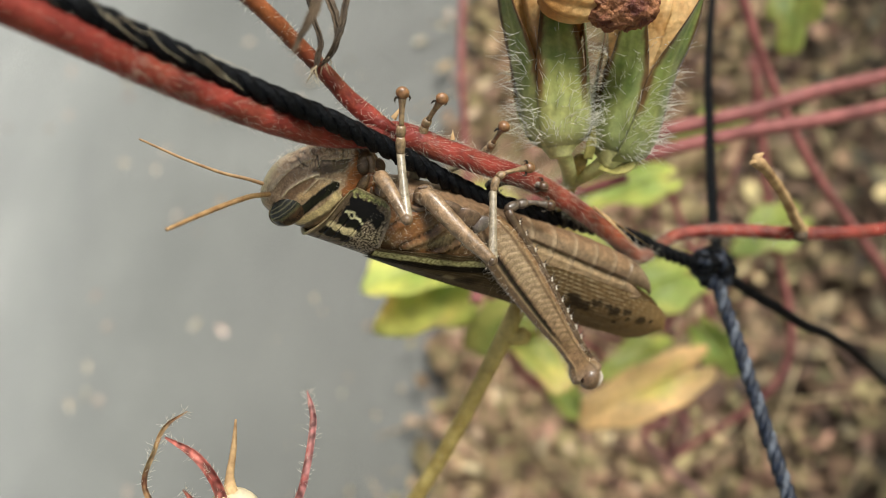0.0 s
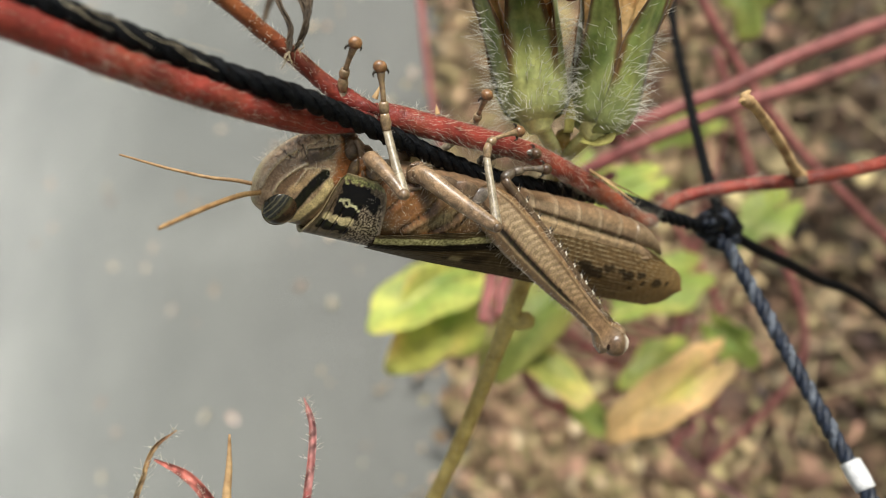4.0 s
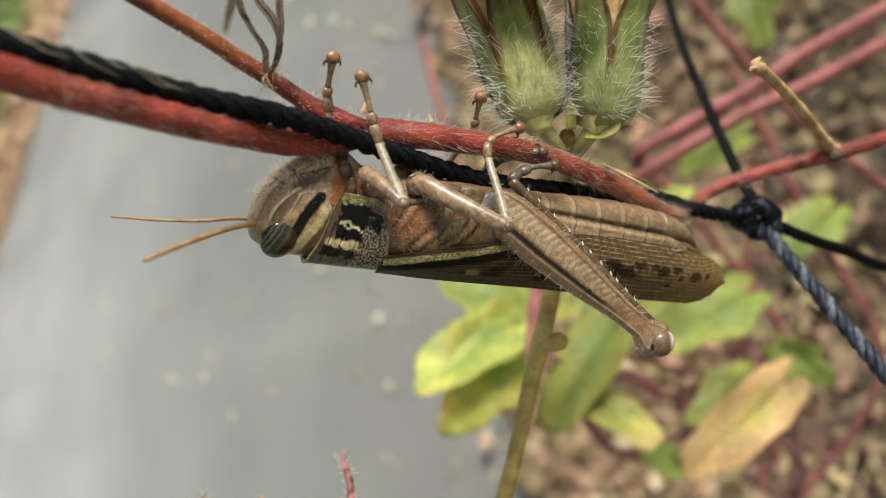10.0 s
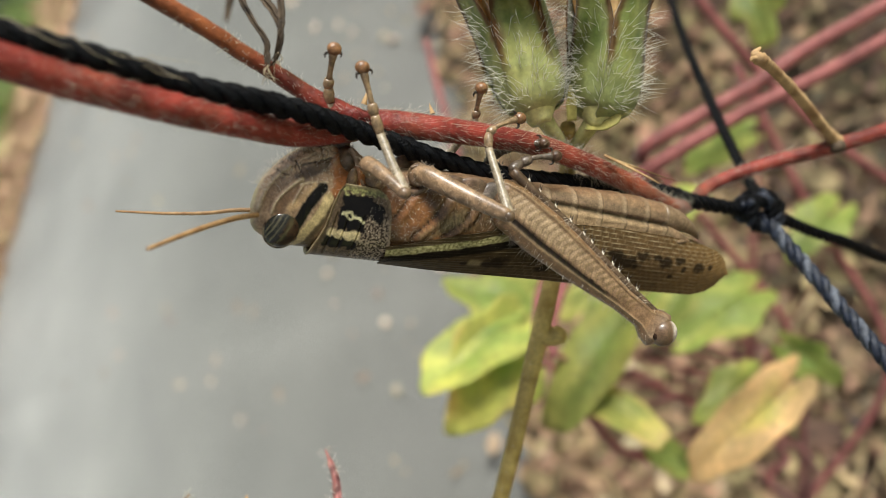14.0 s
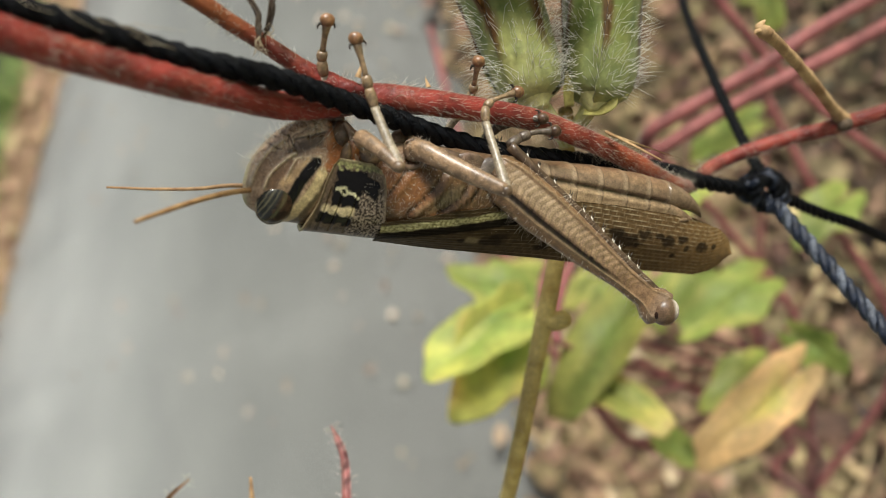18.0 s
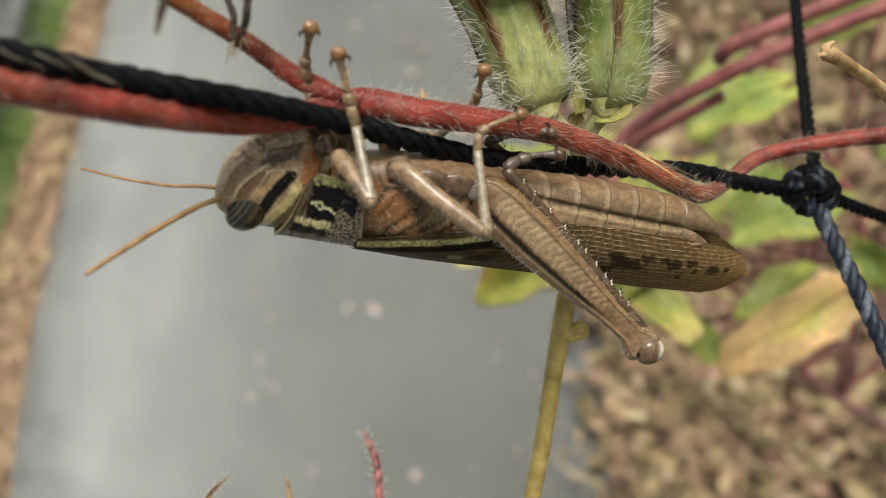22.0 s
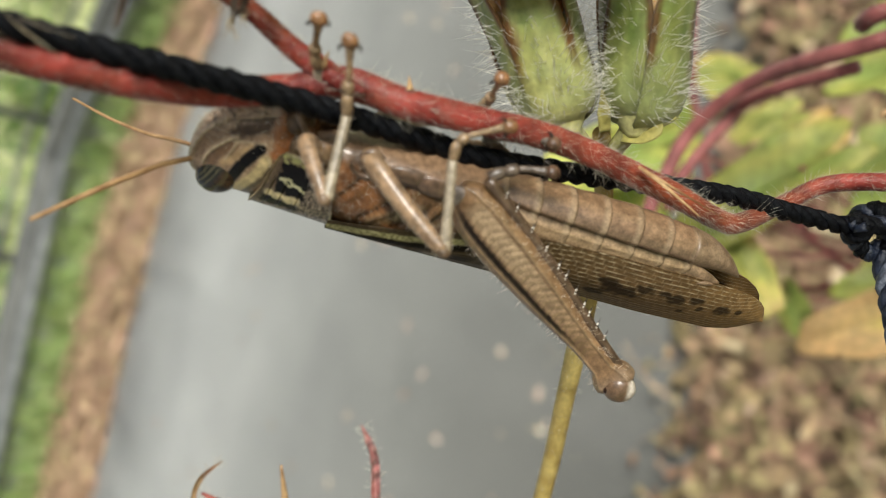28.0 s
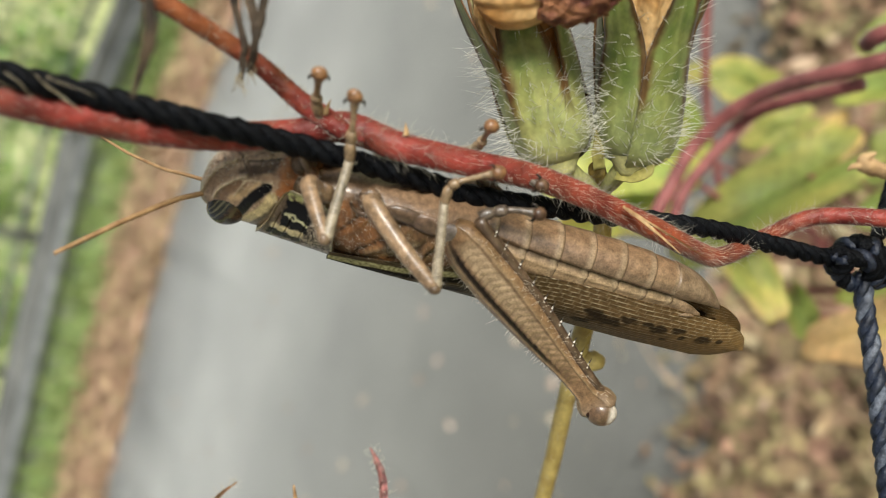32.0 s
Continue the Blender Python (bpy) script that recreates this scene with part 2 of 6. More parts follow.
BLADE = paint("grass_blade", (0.15, 0.23, 0.06), (0.40, 0.50, 0.20), 6, 0.6, 0.2, 6, island=0.35, translucent=0.3)
STRAW = paint("dry_straw", (0.28, 0.19, 0.1), (0.55, 0.42, 0.26), 20, 0.8, 0.3, 6, island=0.3)
STEEL = paint("galvanised_steel", (0.20, 0.212, 0.21), (0.34, 0.355, 0.35), 12, 0.45, 0.2, 9, metal=0.6)
CONCRETE = paint("grey_concrete", (0.14, 0.145, 0.14), (0.24, 0.245, 0.235), 4, 0.9, 0.6, 20, depth=0.004)
BARK = paint("shrub_bark", (0.05, 0.035, 0.02), (0.14, 0.1, 0.06), 20, 0.9, 0.6, 6, depth=0.004)
FOLIAGE = paint("shrub_foliage", (0.10, 0.18, 0.045), (0.32, 0.46, 0.13), 3, 0.6, 0.3, 8, island=0.35, translucent=0.3)


# ---- mesh helpers ----
def mesh_of(name, verts, faces, material, frame_m=None, colours=None, smooth=True):
    v = np.asarray(verts, float).reshape(-1, 3)
    if frame_m is not None:
        f = np.array(frame_m)
        v = v @ f[:3, :3].T + f[:3, 3]
    me = bpy.data.meshes.new(name)
    me.from_pydata(v.tolist(), [], [tuple(int(i) for i in q) for q in faces])
    if colours is not None:
        c = me.color_attributes.new("pigment", "FLOAT_COLOR", "POINT")
        c.data.foreach_set("color", np.c_[np.asarray(colours, float).reshape(-1, 3), np.ones(len(v))].ravel())
    me.polygons.foreach_set("use_smooth", [smooth] * len(me.polygons))
    me.materials.append(material)
    me.update()
    return me


def slim(v):
    """The insect's head and neck are narrower than its hips."""
    v = np.array(v, float).reshape(-1, 3)
    k = np.interp(v[:, 0], (-3.0, 14.0), (0.76, 1.0))
    z = np.abs(v[:, 2])
    v[:, 2] = np.sign(v[:, 2]) * np.where(z < 4.2, z * k, z - 4.2 * (1 - k))
    return v


def part(name, shape, material, parent, label="", frame_m=None, colours=None, smooth=True, kind=""):
    """Links one shape (verts, faces) as one mesh under a thing or a part. Vertices are given in the parent's world-fixed frame."""
    verts, faces = shape
    if frame_m is INSECT:
        verts = slim(verts)
    ob = new(name, mesh_of(name, verts, faces, material, frame_m, colours, smooth))
    if parent is not None:
        ob.parent = parent
        ob.matrix_parent_inverse = base_of(parent).inverted()
    return tagged(ob, label, kind=kind)


def base_of(ob):
    m = Matrix(ob.matrix_basis)
    while ob.parent is not None:
        m = ob.parent.matrix_basis @ ob.matrix_parent_inverse @ m
        ob = ob.parent
    return m


def thing(name, at, label, category, group="", kind=""):
    e = new(name)
    e.empty_display_size = 0.01
    e.location = at
    return tagged(e, label, category, group, kind)


def joined(shapes):
    verts, faces, at = [], [], 0
    for v, f in shapes:
        v = np.asarray(v, float).reshape(-1, 3)
        verts.append(v)
        faces += [tuple(int(i) + at for i in q) for q in f]
        at += len(v)
    return np.concatenate(verts), faces


def smooth_line(points, steps=8):
    """Catmull-Rom through the points."""
    p = np.asarray(points, float)
    if p.ndim == 1:
        p = p[:, None]
    q = np.vstack([2 * p[0] - p[1], p, 2 * p[-1] - p[-2]])
    out = []
    for i in range(1, len(q) - 2):
        for t in np.linspace(0, 1, steps, endpoint=False):
            a, b, c, d = q[i - 1], q[i], q[i + 1], q[i + 2]
            out.append(0.5 * (2 * b + (c - a) * t + (2 * a - 5 * b + 4 * c - d) * t * t + (3 * b - a - 3 * c + d) * t ** 3))
    out.append(p[-1])
    return np.array(out)


def frames_along(p):
    t = np.gradient(p, axis=0)
    t /= np.linalg.norm(t, axis=1)[:, None] + 1e-12
    up = np.array([0.0, 0, 1]) if abs(t[0][2]) < 0.9 else np.array([1.0, 0, 0])
    a = np.cross(t[0], up)
    a /= np.linalg.norm(a)
    side = [a]
    for i in range(1, len(p)):
        a = a - (a @ t[i]) * t[i]
        a /= np.linalg.norm(a)
        side.append(a)
    side = np.array(side)
    return t, side, np.cross(t, side)


def ring_faces(rings, n, cap=True):
    i = np.arange(rings - 1)[:, None] * n
    j = np.arange(n)[None]
    a, b = i + j, i + (j + 1) % n
    f = np.stack([a, b, b + n, a + n], -1).reshape(-1, 4).tolist()
    if cap:
        f.append(list(range(n))[::-1])
        f.append(list(range((rings - 1) * n, rings * n)))
    return f


def tube(points, radii, sides=10, steps=8, flat=1.0, lumps=0.0, seed=0, raw=False):
    p = np.asarray(points, float) if raw else smooth_line(points, steps)
    r = np.interp(np.linspace(0, 1, len(p)), np.linspace(0, 1, len(np.atleast_1d(radii))), np.atleast_1d(radii))
    t, a, b = frames_along(p)
    ang = np.linspace(0, 2 * np.pi, sides, endpoint=False)
    rr = r[:, None] * np.ones(sides)
    if lumps:
        g = np.random.default_rng(seed)
        rr = rr * (1 + lumps * g.standard_normal(rr.shape))
    v = p[:, None] + rr[..., None] * (np.cos(ang)[None, :, None] * a[:, None] + flat * np.sin(ang)[None, :, None] * b[:, None])
    return v.reshape(-1, 3), ring_faces(len(p), sides)


def strand(points, radius, around, turns, phase, sides=7, steps=14):
    """One strand of a laid rope: a helix round a centre line."""
    p = smooth_line(points, steps)
    d = np.r_[0, np.cumsum(np.linalg.norm(np.diff(p, axis=0), axis=1))]
    q = np.linspace(0, d[-1], max(int(turns * 12), 24))
    p = np.stack([np.interp(q, d, p[:, i]) for i in range(3)], 1)
    t, a, b = frames_along(p)
    w = 2 * np.pi * turns * q / d[-1] + phase
    h = p + around * (np.cos(w)[:, None] * a + np.sin(w)[:, None] * b)
    return tube(h, [radius], sides, raw=True, lumps=0.07)


def spike(base, tip, r, sides=3):
    base, tip = np.asarray(base, float), np.asarray(tip, float)
    d = tip - base
    d /= np.linalg.norm(d) + 1e-12
    a = np.cross(d, (0.3, 0.5, 0.8))
    a /= np.linalg.norm(a)
    b = np.cross(d, a)
    ang = np.arange(sides) * 2 * np.pi / sides
    ring = base + r * (np.cos(ang)[:, None] * a + np.sin(ang)[:, None] * b)
    return np.vstack([ring, tip]), [(i, (i + 1) % sides, sides) for i in range(sides)]


def hairs(bases, tips, r, bend=0.15, seed=3):
    """Fine curved hairs: three-sided, two pieces each, in one shape."""
    g = np.random.default_rng(seed)
    B, T = np.asarray(bases, float), np.asarray(tips, float)
    n = len(B)
    d = T - B
    ln = np.linalg.norm(d, axis=1)[:, None]
    u = d / (ln + 1e-12)
    a = np.cross(u, g.standard_normal((n, 3)))
    a /= np.linalg.norm(a, axis=1)[:, None]
    b = np.cross(u, a)
    mid = B + 0.55 * d + a * ln * bend * g.uniform(-1, 1, (n, 1))
    v = []
    for k in range(3):
        o = np.cos(k * 2.094) * a + np.sin(k * 2.094) * b
        v.append(B + o * r)
    for k in range(3):
        o = np.cos(k * 2.094) * a + np.sin(k * 2.094) * b
        v.append(mid + o * r * 0.7)
    v.append(T)
    V = np.stack(v, 1).reshape(-1, 3)
    f = []
    for i in range(n):
        s = 7 * i
        for k in range(3):
            m = (k + 1) % 3
            f.append((s + k, s + m, s + 3 + m, s + 3 + k))
            f.append((s + 3 + k, s + 3 + m, s + 6))
    return V, f


def hair_on_tube(points, radii, count, length, r, lean=0.5, seed=1, steps=8, span=(0, 1)):
    g = np.random.default_rng(seed)
    p = smooth_line(points, steps)
    rad = np.interp(np.linspace(0, 1, len(p)), np.linspace(0, 1, len(np.atleast_1d(radii))), np.atleast_1d(radii))
    t, a, b = frames_along(p)
    i = (g.uniform(span[0], span[1], count) * (len(p) - 1.001)).astype(int)
    w = g.uniform(0, 2 * np.pi, count)
    o = np.cos(w)[:, None] * a[i] + np.sin(w)[:, None] * b[i]
    fr = g.uniform(0, 1, (count, 1))
    base = p[i] * (1 - fr) + p[i + 1] * fr + o * rad[i][:, None] * 0.95
    way = o + t[i] * g.normal(lean, 0.5, (count, 1)) + 0.35 * g.standard_normal((count, 3))
    way /= np.linalg.norm(way, axis=1)[:, None]
    return hairs(base, base + way * length * g.uniform(0.4, 1.2, (count, 1)), r, seed=seed)


def loft(rows, n=28, steps=8, power=2.3):
    """Rounded body along s: rows of s, dorsal v, ventral v, half width."""
    r = smooth_line(rows, steps)
    ang = np.linspace(0, 2 * np.pi, n, endpoint=False)
    c, s = np.cos(ang), np.sin(ang)
    e = 2.0 / power
    cc, ss = np.sign(c) * np.abs(c) ** e, np.sign(s) * np.abs(s) ** e
    mid, half = (r[:, 1] + r[:, 2]) / 2, (r[:, 2] - r[:, 1]) / 2
    v = np.stack([np.repeat(r[:, :1], n, 1), mid[:, None] + half[:, None] * cc, r[:, 3:4] * ss], -1)
    return v.reshape(-1, 3), ring_faces(len(r), n)


def ball(centre, radii, n=20, m=12):
    th = np.linspace(0.02, np.pi - 0.02, m)
    ph = np.linspace(0, 2 * np.pi, n, endpoint=False)
    v = np.stack([np.sin(th)[:, None] * np.cos(ph), np.sin(th)[:, None] * np.sin(ph), np.cos(th)[:, None] * np.ones(n)], -1)
    return (v * np.asarray(radii) + np.asarray(centre)).reshape(-1, 3), ring_faces(m, n)


def strip(points, widths, normal, thick=0.004, steps=8, curl=0.0, across=5):
    """A thin blade with thickness along a line: sepals, dry wisps, petals."""
    p = smooth_line(points, steps)
    w = np.interp(np.linspace(0, 1, len(p)), np.linspace(0, 1, len(widths)), widths)
    t = np.gradient(p, axis=0)
    t /= np.linalg.norm(t, axis=1)[:, None] + 1e-12
    nn = np.asarray(normal, float)
    a = np.cross(t, nn)
    a /= np.linalg.norm(a, axis=1)[:, None] + 1e-12
    up = np.cross(a, t)
    x = np.linspace(-1, 1, across)
    top = p[:, None] + a[:, None] * (w[:, None] * x)[..., None] + up[:, None] * (curl * w[:, None] * x * x)[..., None]
    low = top - up[:, None] * thick
    ring = np.concatenate([top, low[:, ::-1]], 1)
    return ring.reshape(-1, 3), ring_faces(len(p), 2 * across)


def mixc(a, b, f):
    f = np.clip(np.asarray(f, float), 0, 1)[..., None]
    return np.asarray(a) * (1 - f) + np.asarray(b) * f


def bump01(x, lo, hi, soft):
    """1 between lo and hi, with soft flanks."""
    return np.clip((x - lo) / soft + 0.5, 0, 1) * np.clip((hi - x) / soft + 0.5, 0, 1)


def speckle(v, size, seed=0):
    g = np.array([noise.noise(Vector((p[0] / size + seed * 7.3, p[1] / size, p[2] / size))) for p in v])
    return g


# ---- the insect ----
BROWN, DARK, PALE, CREAM, BLACK, ORANGE = (0.21, 0.135, 0.07), (0.055, 0.034, 0.018), (0.36, 0.255, 0.165), (0.90, 0.74, 0.40), (0.006, 0.005, 0.004), (0.30, 0.125, 0.04)


def stroke(v, pts, wide, soft):
    """1 along a line drawn in the plane of the body's length and depth."""
    q = smooth_line(np.array(pts, float), 6)
    xy = v[:, :2]
    best = np.full(len(v), 1e9)
    for a, b in zip(q[:-1], q[1:]):
        ab = b - a
        t = np.clip(((xy - a) @ ab) / (ab @ ab + 1e-12), 0, 1)
        best = np.minimum(best, np.linalg.norm(xy - a - t[:, None] * ab, axis=1))
    return np.clip((wide - best) / soft + 0.5, 0, 1)


def leg_segment(points, radii, flat=1.0, sides=12, steps=6):
    return tube(points, radii, sides, steps, flat)


def shade_leg(shape, colour, dark=0.25, seed=0, size=0.9):
    v = shape[0]
    s = np.clip(0.5 + speckle(v, size, seed), 0, 1)
    return mixc(np.asarray(colour) * (1 - dark), np.asarray(colour) * (1 + dark), s)


def tarsus_parts(thing_ob, points, colour, seed, r=0.42, on_shin=False):
    """Three lumpy foot joints, a round pad and two dark hooks; a stepping leg carries them all on its shin."""
    p = smooth_line(points, 6)
    n = len(p)
    cuts = [0, int(n * 0.34), int(n * 0.55), n - 1]
    foot = None
    for i in range(3):
        q = p[cuts[i]:cuts[i + 1] + 1]
        if len(q) < 3:
            q = np.linspace(q[0], q[-1], 3)
        shape = tube(q, [r * 0.8, r * 1.0, r * 1.02, r * 0.8] if i < 2 else [r * 0.55, r * 0.5, r * 0.55, r * 0.85], 10, raw=True)
        ob = part("tarsus_joint", shape, LIMB, thing_ob, frame_m=INSECT, colours=shade_leg(shape, colour, 0.3, seed + i, 0.5))
        foot = thing_ob if on_shin else ob
    end, way = p[-1], p[-1] - p[-3]
    way = way / np.linalg.norm(way)
    pad = ball(end + way * 0.5, (0.78, 0.70, 0.74), 18, 14)
    part("foot_pad", pad, LIMB, foot, "rounded brown foot pad", INSECT, shade_leg(pad, np.asarray(colour) * (0.85, 0.62, 0.48), 0.3, seed + 9, 0.6))
    side = np.cross(way, (0.2, 0.3, 1.0))
    side /= np.linalg.norm(side)
    for k in (-1, 1):
        hook = tube([end, end + side * k * 0.72 + way * 0.1, end + side * k * 0.95 - way * 0.2, end + side * k * 0.85 - way * 0.5], [0.2, 0.16, 0.10, 0.03], 7, 4)
        part("claw", hook, CLAW, foot, "black hooked claw", INSECT)


def build_insect():
    g = thing("grasshopper", INSECT @ Vector((14, 8, 0)), "brown grasshopper with striped cheeks clinging to a rope", "grasshopper")

    # head: deep, with a sloping face
    shape = loft([(-9.98, -0.3, 0.7, 0.7), (-9.75, -1.2, 2.2, 1.9), (-9.25, -1.9, 3.6, 2.6), (-8.3, -2.4, 5.15, 3.05), (-7.1, -2.8, 6.6, 3.4), (-5.65, -3.05, 7.7, 3.65), (-3.9, -3.1, 8.4, 3.75), (-2.3, -3.1, 8.5, 3.6), (-0.7, -3.0, 7.3, 3.2), (1.2, -2.8, 6.0, 2.9)], 170, 26, 2.25)
    v = shape[0].copy()
    v[:, 2] *= 1 - 0.36 * np.clip((v[:, 1] - 2.5) / 5.5, 0, 1)
    s, d, l = v[:, 0], v[:, 1], np.abs(v[:, 2])
    sp, fine, broad = speckle(v, 0.55, 3), speckle(v, 0.2, 9), speckle(v, 1.6, 1)
    flank = np.clip((l - 0.9) / 0.6, 0, 1)
    w = v + 0.12 * np.stack([sp, speckle(v, 0.5, 31), 0 * sp], 1)
    col = mixc((0.38, 0.25, 0.15), (0.72, 0.52, 0.36), 0.5 + 0.9 * broad + 0.7 * fine)
    # forehead and mouth shield: wrinkled, pale skin with its glossy highlight painted in
    shield = bump01(d - 0.55 * (s + 5), 5.6, 12, 1.0)
    col = mixc(col, (0.76, 0.59, 0.45), shield * 0.75)
    # cheek behind the stripes, brown, with shade painted along the lower border
    col = mixc(col, (0.29, 0.18, 0.09), bump01((s + 4) - 0.45 * d, 0.9, 6.0, 0.5) * bump01(d, -4, 4.6, 0.6) * flank)
    col = mixc(col, (0.13, 0.09, 0.045), bump01(d - 0.2 * (s + 5), -4.0, -1.9, 0.5) * flank * 0.8)
    # shadow beside the ridge r1, drawn as a brown stroke
    col = mixc(col, (0.30, 0.17, 0.085), stroke(w, [(-7.4, 0.9), (-7.3, 1.9), (-6.6, 2.9), (-5.6, 3.9)], 0.42, 0.4) * flank * 0.9)
    col = mixc(col, (0.78, 0.55, 0.31), stroke(w, [(-6.35, 1.58), (-5.1, 2.9), (-4.05, 4.1)], 0.42, 0.3) * flank)
    col = mixc(col, (0.12, 0.07, 0.03), stroke(w, [(-5.7, 4.9), (-4.3, 5.85), (-2.8, 6.4)], 0.55, 0.35) * flank * 0.95)
    col = mixc(col, (0.52, 0.34, 0.22), stroke(w, [(-3.5, 4.7), (-2.7, 5.6), (-2.2, 6.4)], 0.45, 0.4) * flank * 0.9)
    col = mixc(col, (0.46, 0.16, 0.04), bump01(s + 0.4 * sp, -2.3, 2.0, 0.5) * bump01(d, 2.4, 9.0, 0.8) * 0.9)
    col = mixc(col, (0.10, 0.055, 0.025), bump01(s, -2.0, 2.0, 0.5) * bump01(d, -4.0, 3.0, 0.8) * 0.9)
    col = mixc(col, (0.13, 0.095, 0.045), stroke(w, [(-4.4, -2.4), (-3.2, -0.3), (-2.4, 1.5), (-1.9, 3.0)], 0.34, 0.3) * flank * 0.9)
    col = mixc(col, CREAM, stroke(w, [(-5.3, -2.4), (-4.81, -1.76), (-4.0, -0.15), (-3.2, 1.24), (-2.5, 3.2)], 0.50, 0.25) * flank)
    col = mixc(col, BLACK, stroke(w, [(-5.7, -0.6), (-5.23, 0.34), (-4.74, 1.8), (-4.09, 3.0), (-3.3, 4.1)], 0.60, 0.16) * flank)
    # carinas, seams and wrinkles; creases darkened, outer contour highlight r2 put into the colour
    r1 = stroke(v, [(-8.2, 0.8), (-8.02, 1.89), (-7.37, 3.01), (-6.14, 4.33), (-5.5, 4.75)], 0.15, 0.12) * flank
    r2 = stroke(v, [(-9.5, 0.9), (-9.25, 2.3), (-8.7, 3.6), (-7.8, 4.9), (-6.9, 5.7)], 0.15, 0.14) * flank
    r3 = np.maximum(stroke(v, [(-6.25, 2.1), (-5.63, 3.67), (-5.35, 4.25)], 0.08, 0.12), stroke(v, [(-5.72, 4.24), (-4.32, 4.52), (-2.8, 4.8)], 0.09, 0.12)) * flank
    g1 = stroke(v, [(-5.61, 6.1), (-4.05, 6.65), (-2.6, 7.2)], 0.09, 0.12) * flank
    g2 = np.maximum(stroke(v, [(-8.1, 5.2), (-7.4, 4.9), (-6.85, 4.9)], 0.06, 0.1), stroke(v, [(-6.3, 6.4), (-5.9, 5.7), (-5.45, 5.15)], 0.06, 0.1)) * flank
    crease = np.clip(np.abs(speckle(v * (1.0, 0.55, 1.0), 0.6, 21)) * 5, 0, 1)
    wrinkle = (1 - crease) * shield
    col = mixc(col, (0.13, 0.075, 0.04), wrinkle * 0.85)
    col = mixc(col, (0.95, 0.80, 0.58), np.maximum(np.maximum(r1, r2), r3) * 0.9)
    col = mixc(col, (0.03, 0.018, 0.01), np.maximum(g1, g2) * 0.9)
    pale = np.exp(-((s + 9.9) / 0.5) ** 2)
    col = mixc(col, (0.66, 0.60, 0.42), pale * 0.6)
    v[:, 2] += np.sign(v[:, 2]) * flank * (0.45 * r1 + 0.45 * r2 + 0.2 * r3 - 0.4 * g1 - 0.2 * g2 + 0.05 * fine + 0.22 * broad * shield - 0.2 * wrinkle)
    head = part("head", (v, shape[1]), CUTICLE, g, "brown head with black and cream cheek stripe", INSECT, col)
    gh = np.random.default_rng(77)
    pick = gh.choice(np.nonzero((d > 3.0) & (s < -1.5))[0], 620)
    way = v[pick] - np.array((-4.0, 2.0, 0.0))
    way /= np.linalg.norm(way, axis=1)[:, None]
    part("face_hair", hairs(v[pick], v[pick] + (way + 0.4 * gh.standard_normal(way.shape)) * gh.uniform(0.25, 0.95, (620, 1)), 0.014), WHITE_HAIR, head, "fine pale face hairs", INSECT, kind="stuff")
    for k in (-1, 1):
        eye = ball((0, 0, 0), (2.15, 1.8, 1.2), 90, 60)
        e = eye[0]
        c40, s40 = np.cos(1.1), np.sin(1.1)
        lon, lat = e[:, 0].copy(), e[:, 1].copy()
        e = np.stack([-6.75 + lon * c40 - lat * s40, -0.85 + lon * s40 + lat * c40, (2.75 + e[:, 2]) * k], 1)
        ec = mixc((0.012, 0.009, 0.005), (0.055, 0.030, 0.014), 0.5 + 0.4 * np.sin(lon * 1.6) + 0.6 * speckle(e, 0.5, 5))
        ec = mixc(ec, (0.02, 0.022, 0.014), bump01(lat, 0.15, 2.2, 0.3) * 0.9)
        lat = lat + 0.10 * speckle(e, 0.7, 8)
        ec = mixc(ec, (0.22, 0.19, 0.10), 0.55 * np.clip(sum(bump01(lat, c0, c0 + w0, 0.06) for c0, w0 in ((0.45, 0.10), (0.95, 0.12), (1.35, 0.08))), 0, 1))
        part("eye", (e, eye[1]), EYE_SKIN, head, "dark glossy striped compound eye", INSECT, ec)
        rim = []
        for w in np.linspace(0, 2 * np.pi, 33):
            lo_, la_ = 2.2 * np.cos(w), 1.85 * np.sin(w)
            rim.append((-6.75 + lo_ * c40 - la_ * s40, -0.85 + lo_ * s40 + la_ * c40, (2.62 - 0.1 * np.cos(w)) * k))
        rm = tube(rim, [0.11], 6, 2)
        part("eye_rim", rm, CUTICLE, head, frame_m=INSECT, colours=mixc((0.10, 0.07, 0.04), (0.5, 0.42, 0.26), np.clip(0.3 + 0.9 * speckle(rm[0], 0.8, 3), 0, 1)))
        socket = ball((-9.0, 0.4, 1.0 * k + 0.5), (0.6, 0.75, 0.65), 14, 10)
        part("antenna_socket", socket, CUTICLE, head, frame_m=INSECT, colours=shade_leg(socket, BROWN, 0.3, 4))
    # mouth parts
    for j, (c, r, cl) in enumerate((((-0.6, 7.0, 0.0), (1.5, 1.6, 2.2), BROWN), ((0.6, 5.6, 1.6), (1.0, 1.9, 1.0), ORANGE), ((0.6, 5.6, -1.6), (1.0, 1.9, 1.0), ORANGE), ((1.2, 4.2, 2.4), (0.7, 1.3, 0.6), ORANGE), ((-0.2, 5.2, 2.6), (0.6, 1.5, 0.5), BROWN))):
        b = ball(c, r, 16, 12)
        part("mouth_plate", b, LIMB, head, "orange-brown mouth part", INSECT, shade_leg(b, cl, 0.35, j))
    for k in (-1, 1):
        pl = tube([(0.6, 6.4, 1.6 * k), (-0.2, 7.9, 2.2 * k), (-0.9, 8.6, 2.0 * k)], [0.42, 0.33, 0.28], 8, 5)
        part("palp", pl, CUTICLE, head, frame_m=INSECT, colours=shade_leg(pl, PALE, 0.2, 8))
    feelers = []
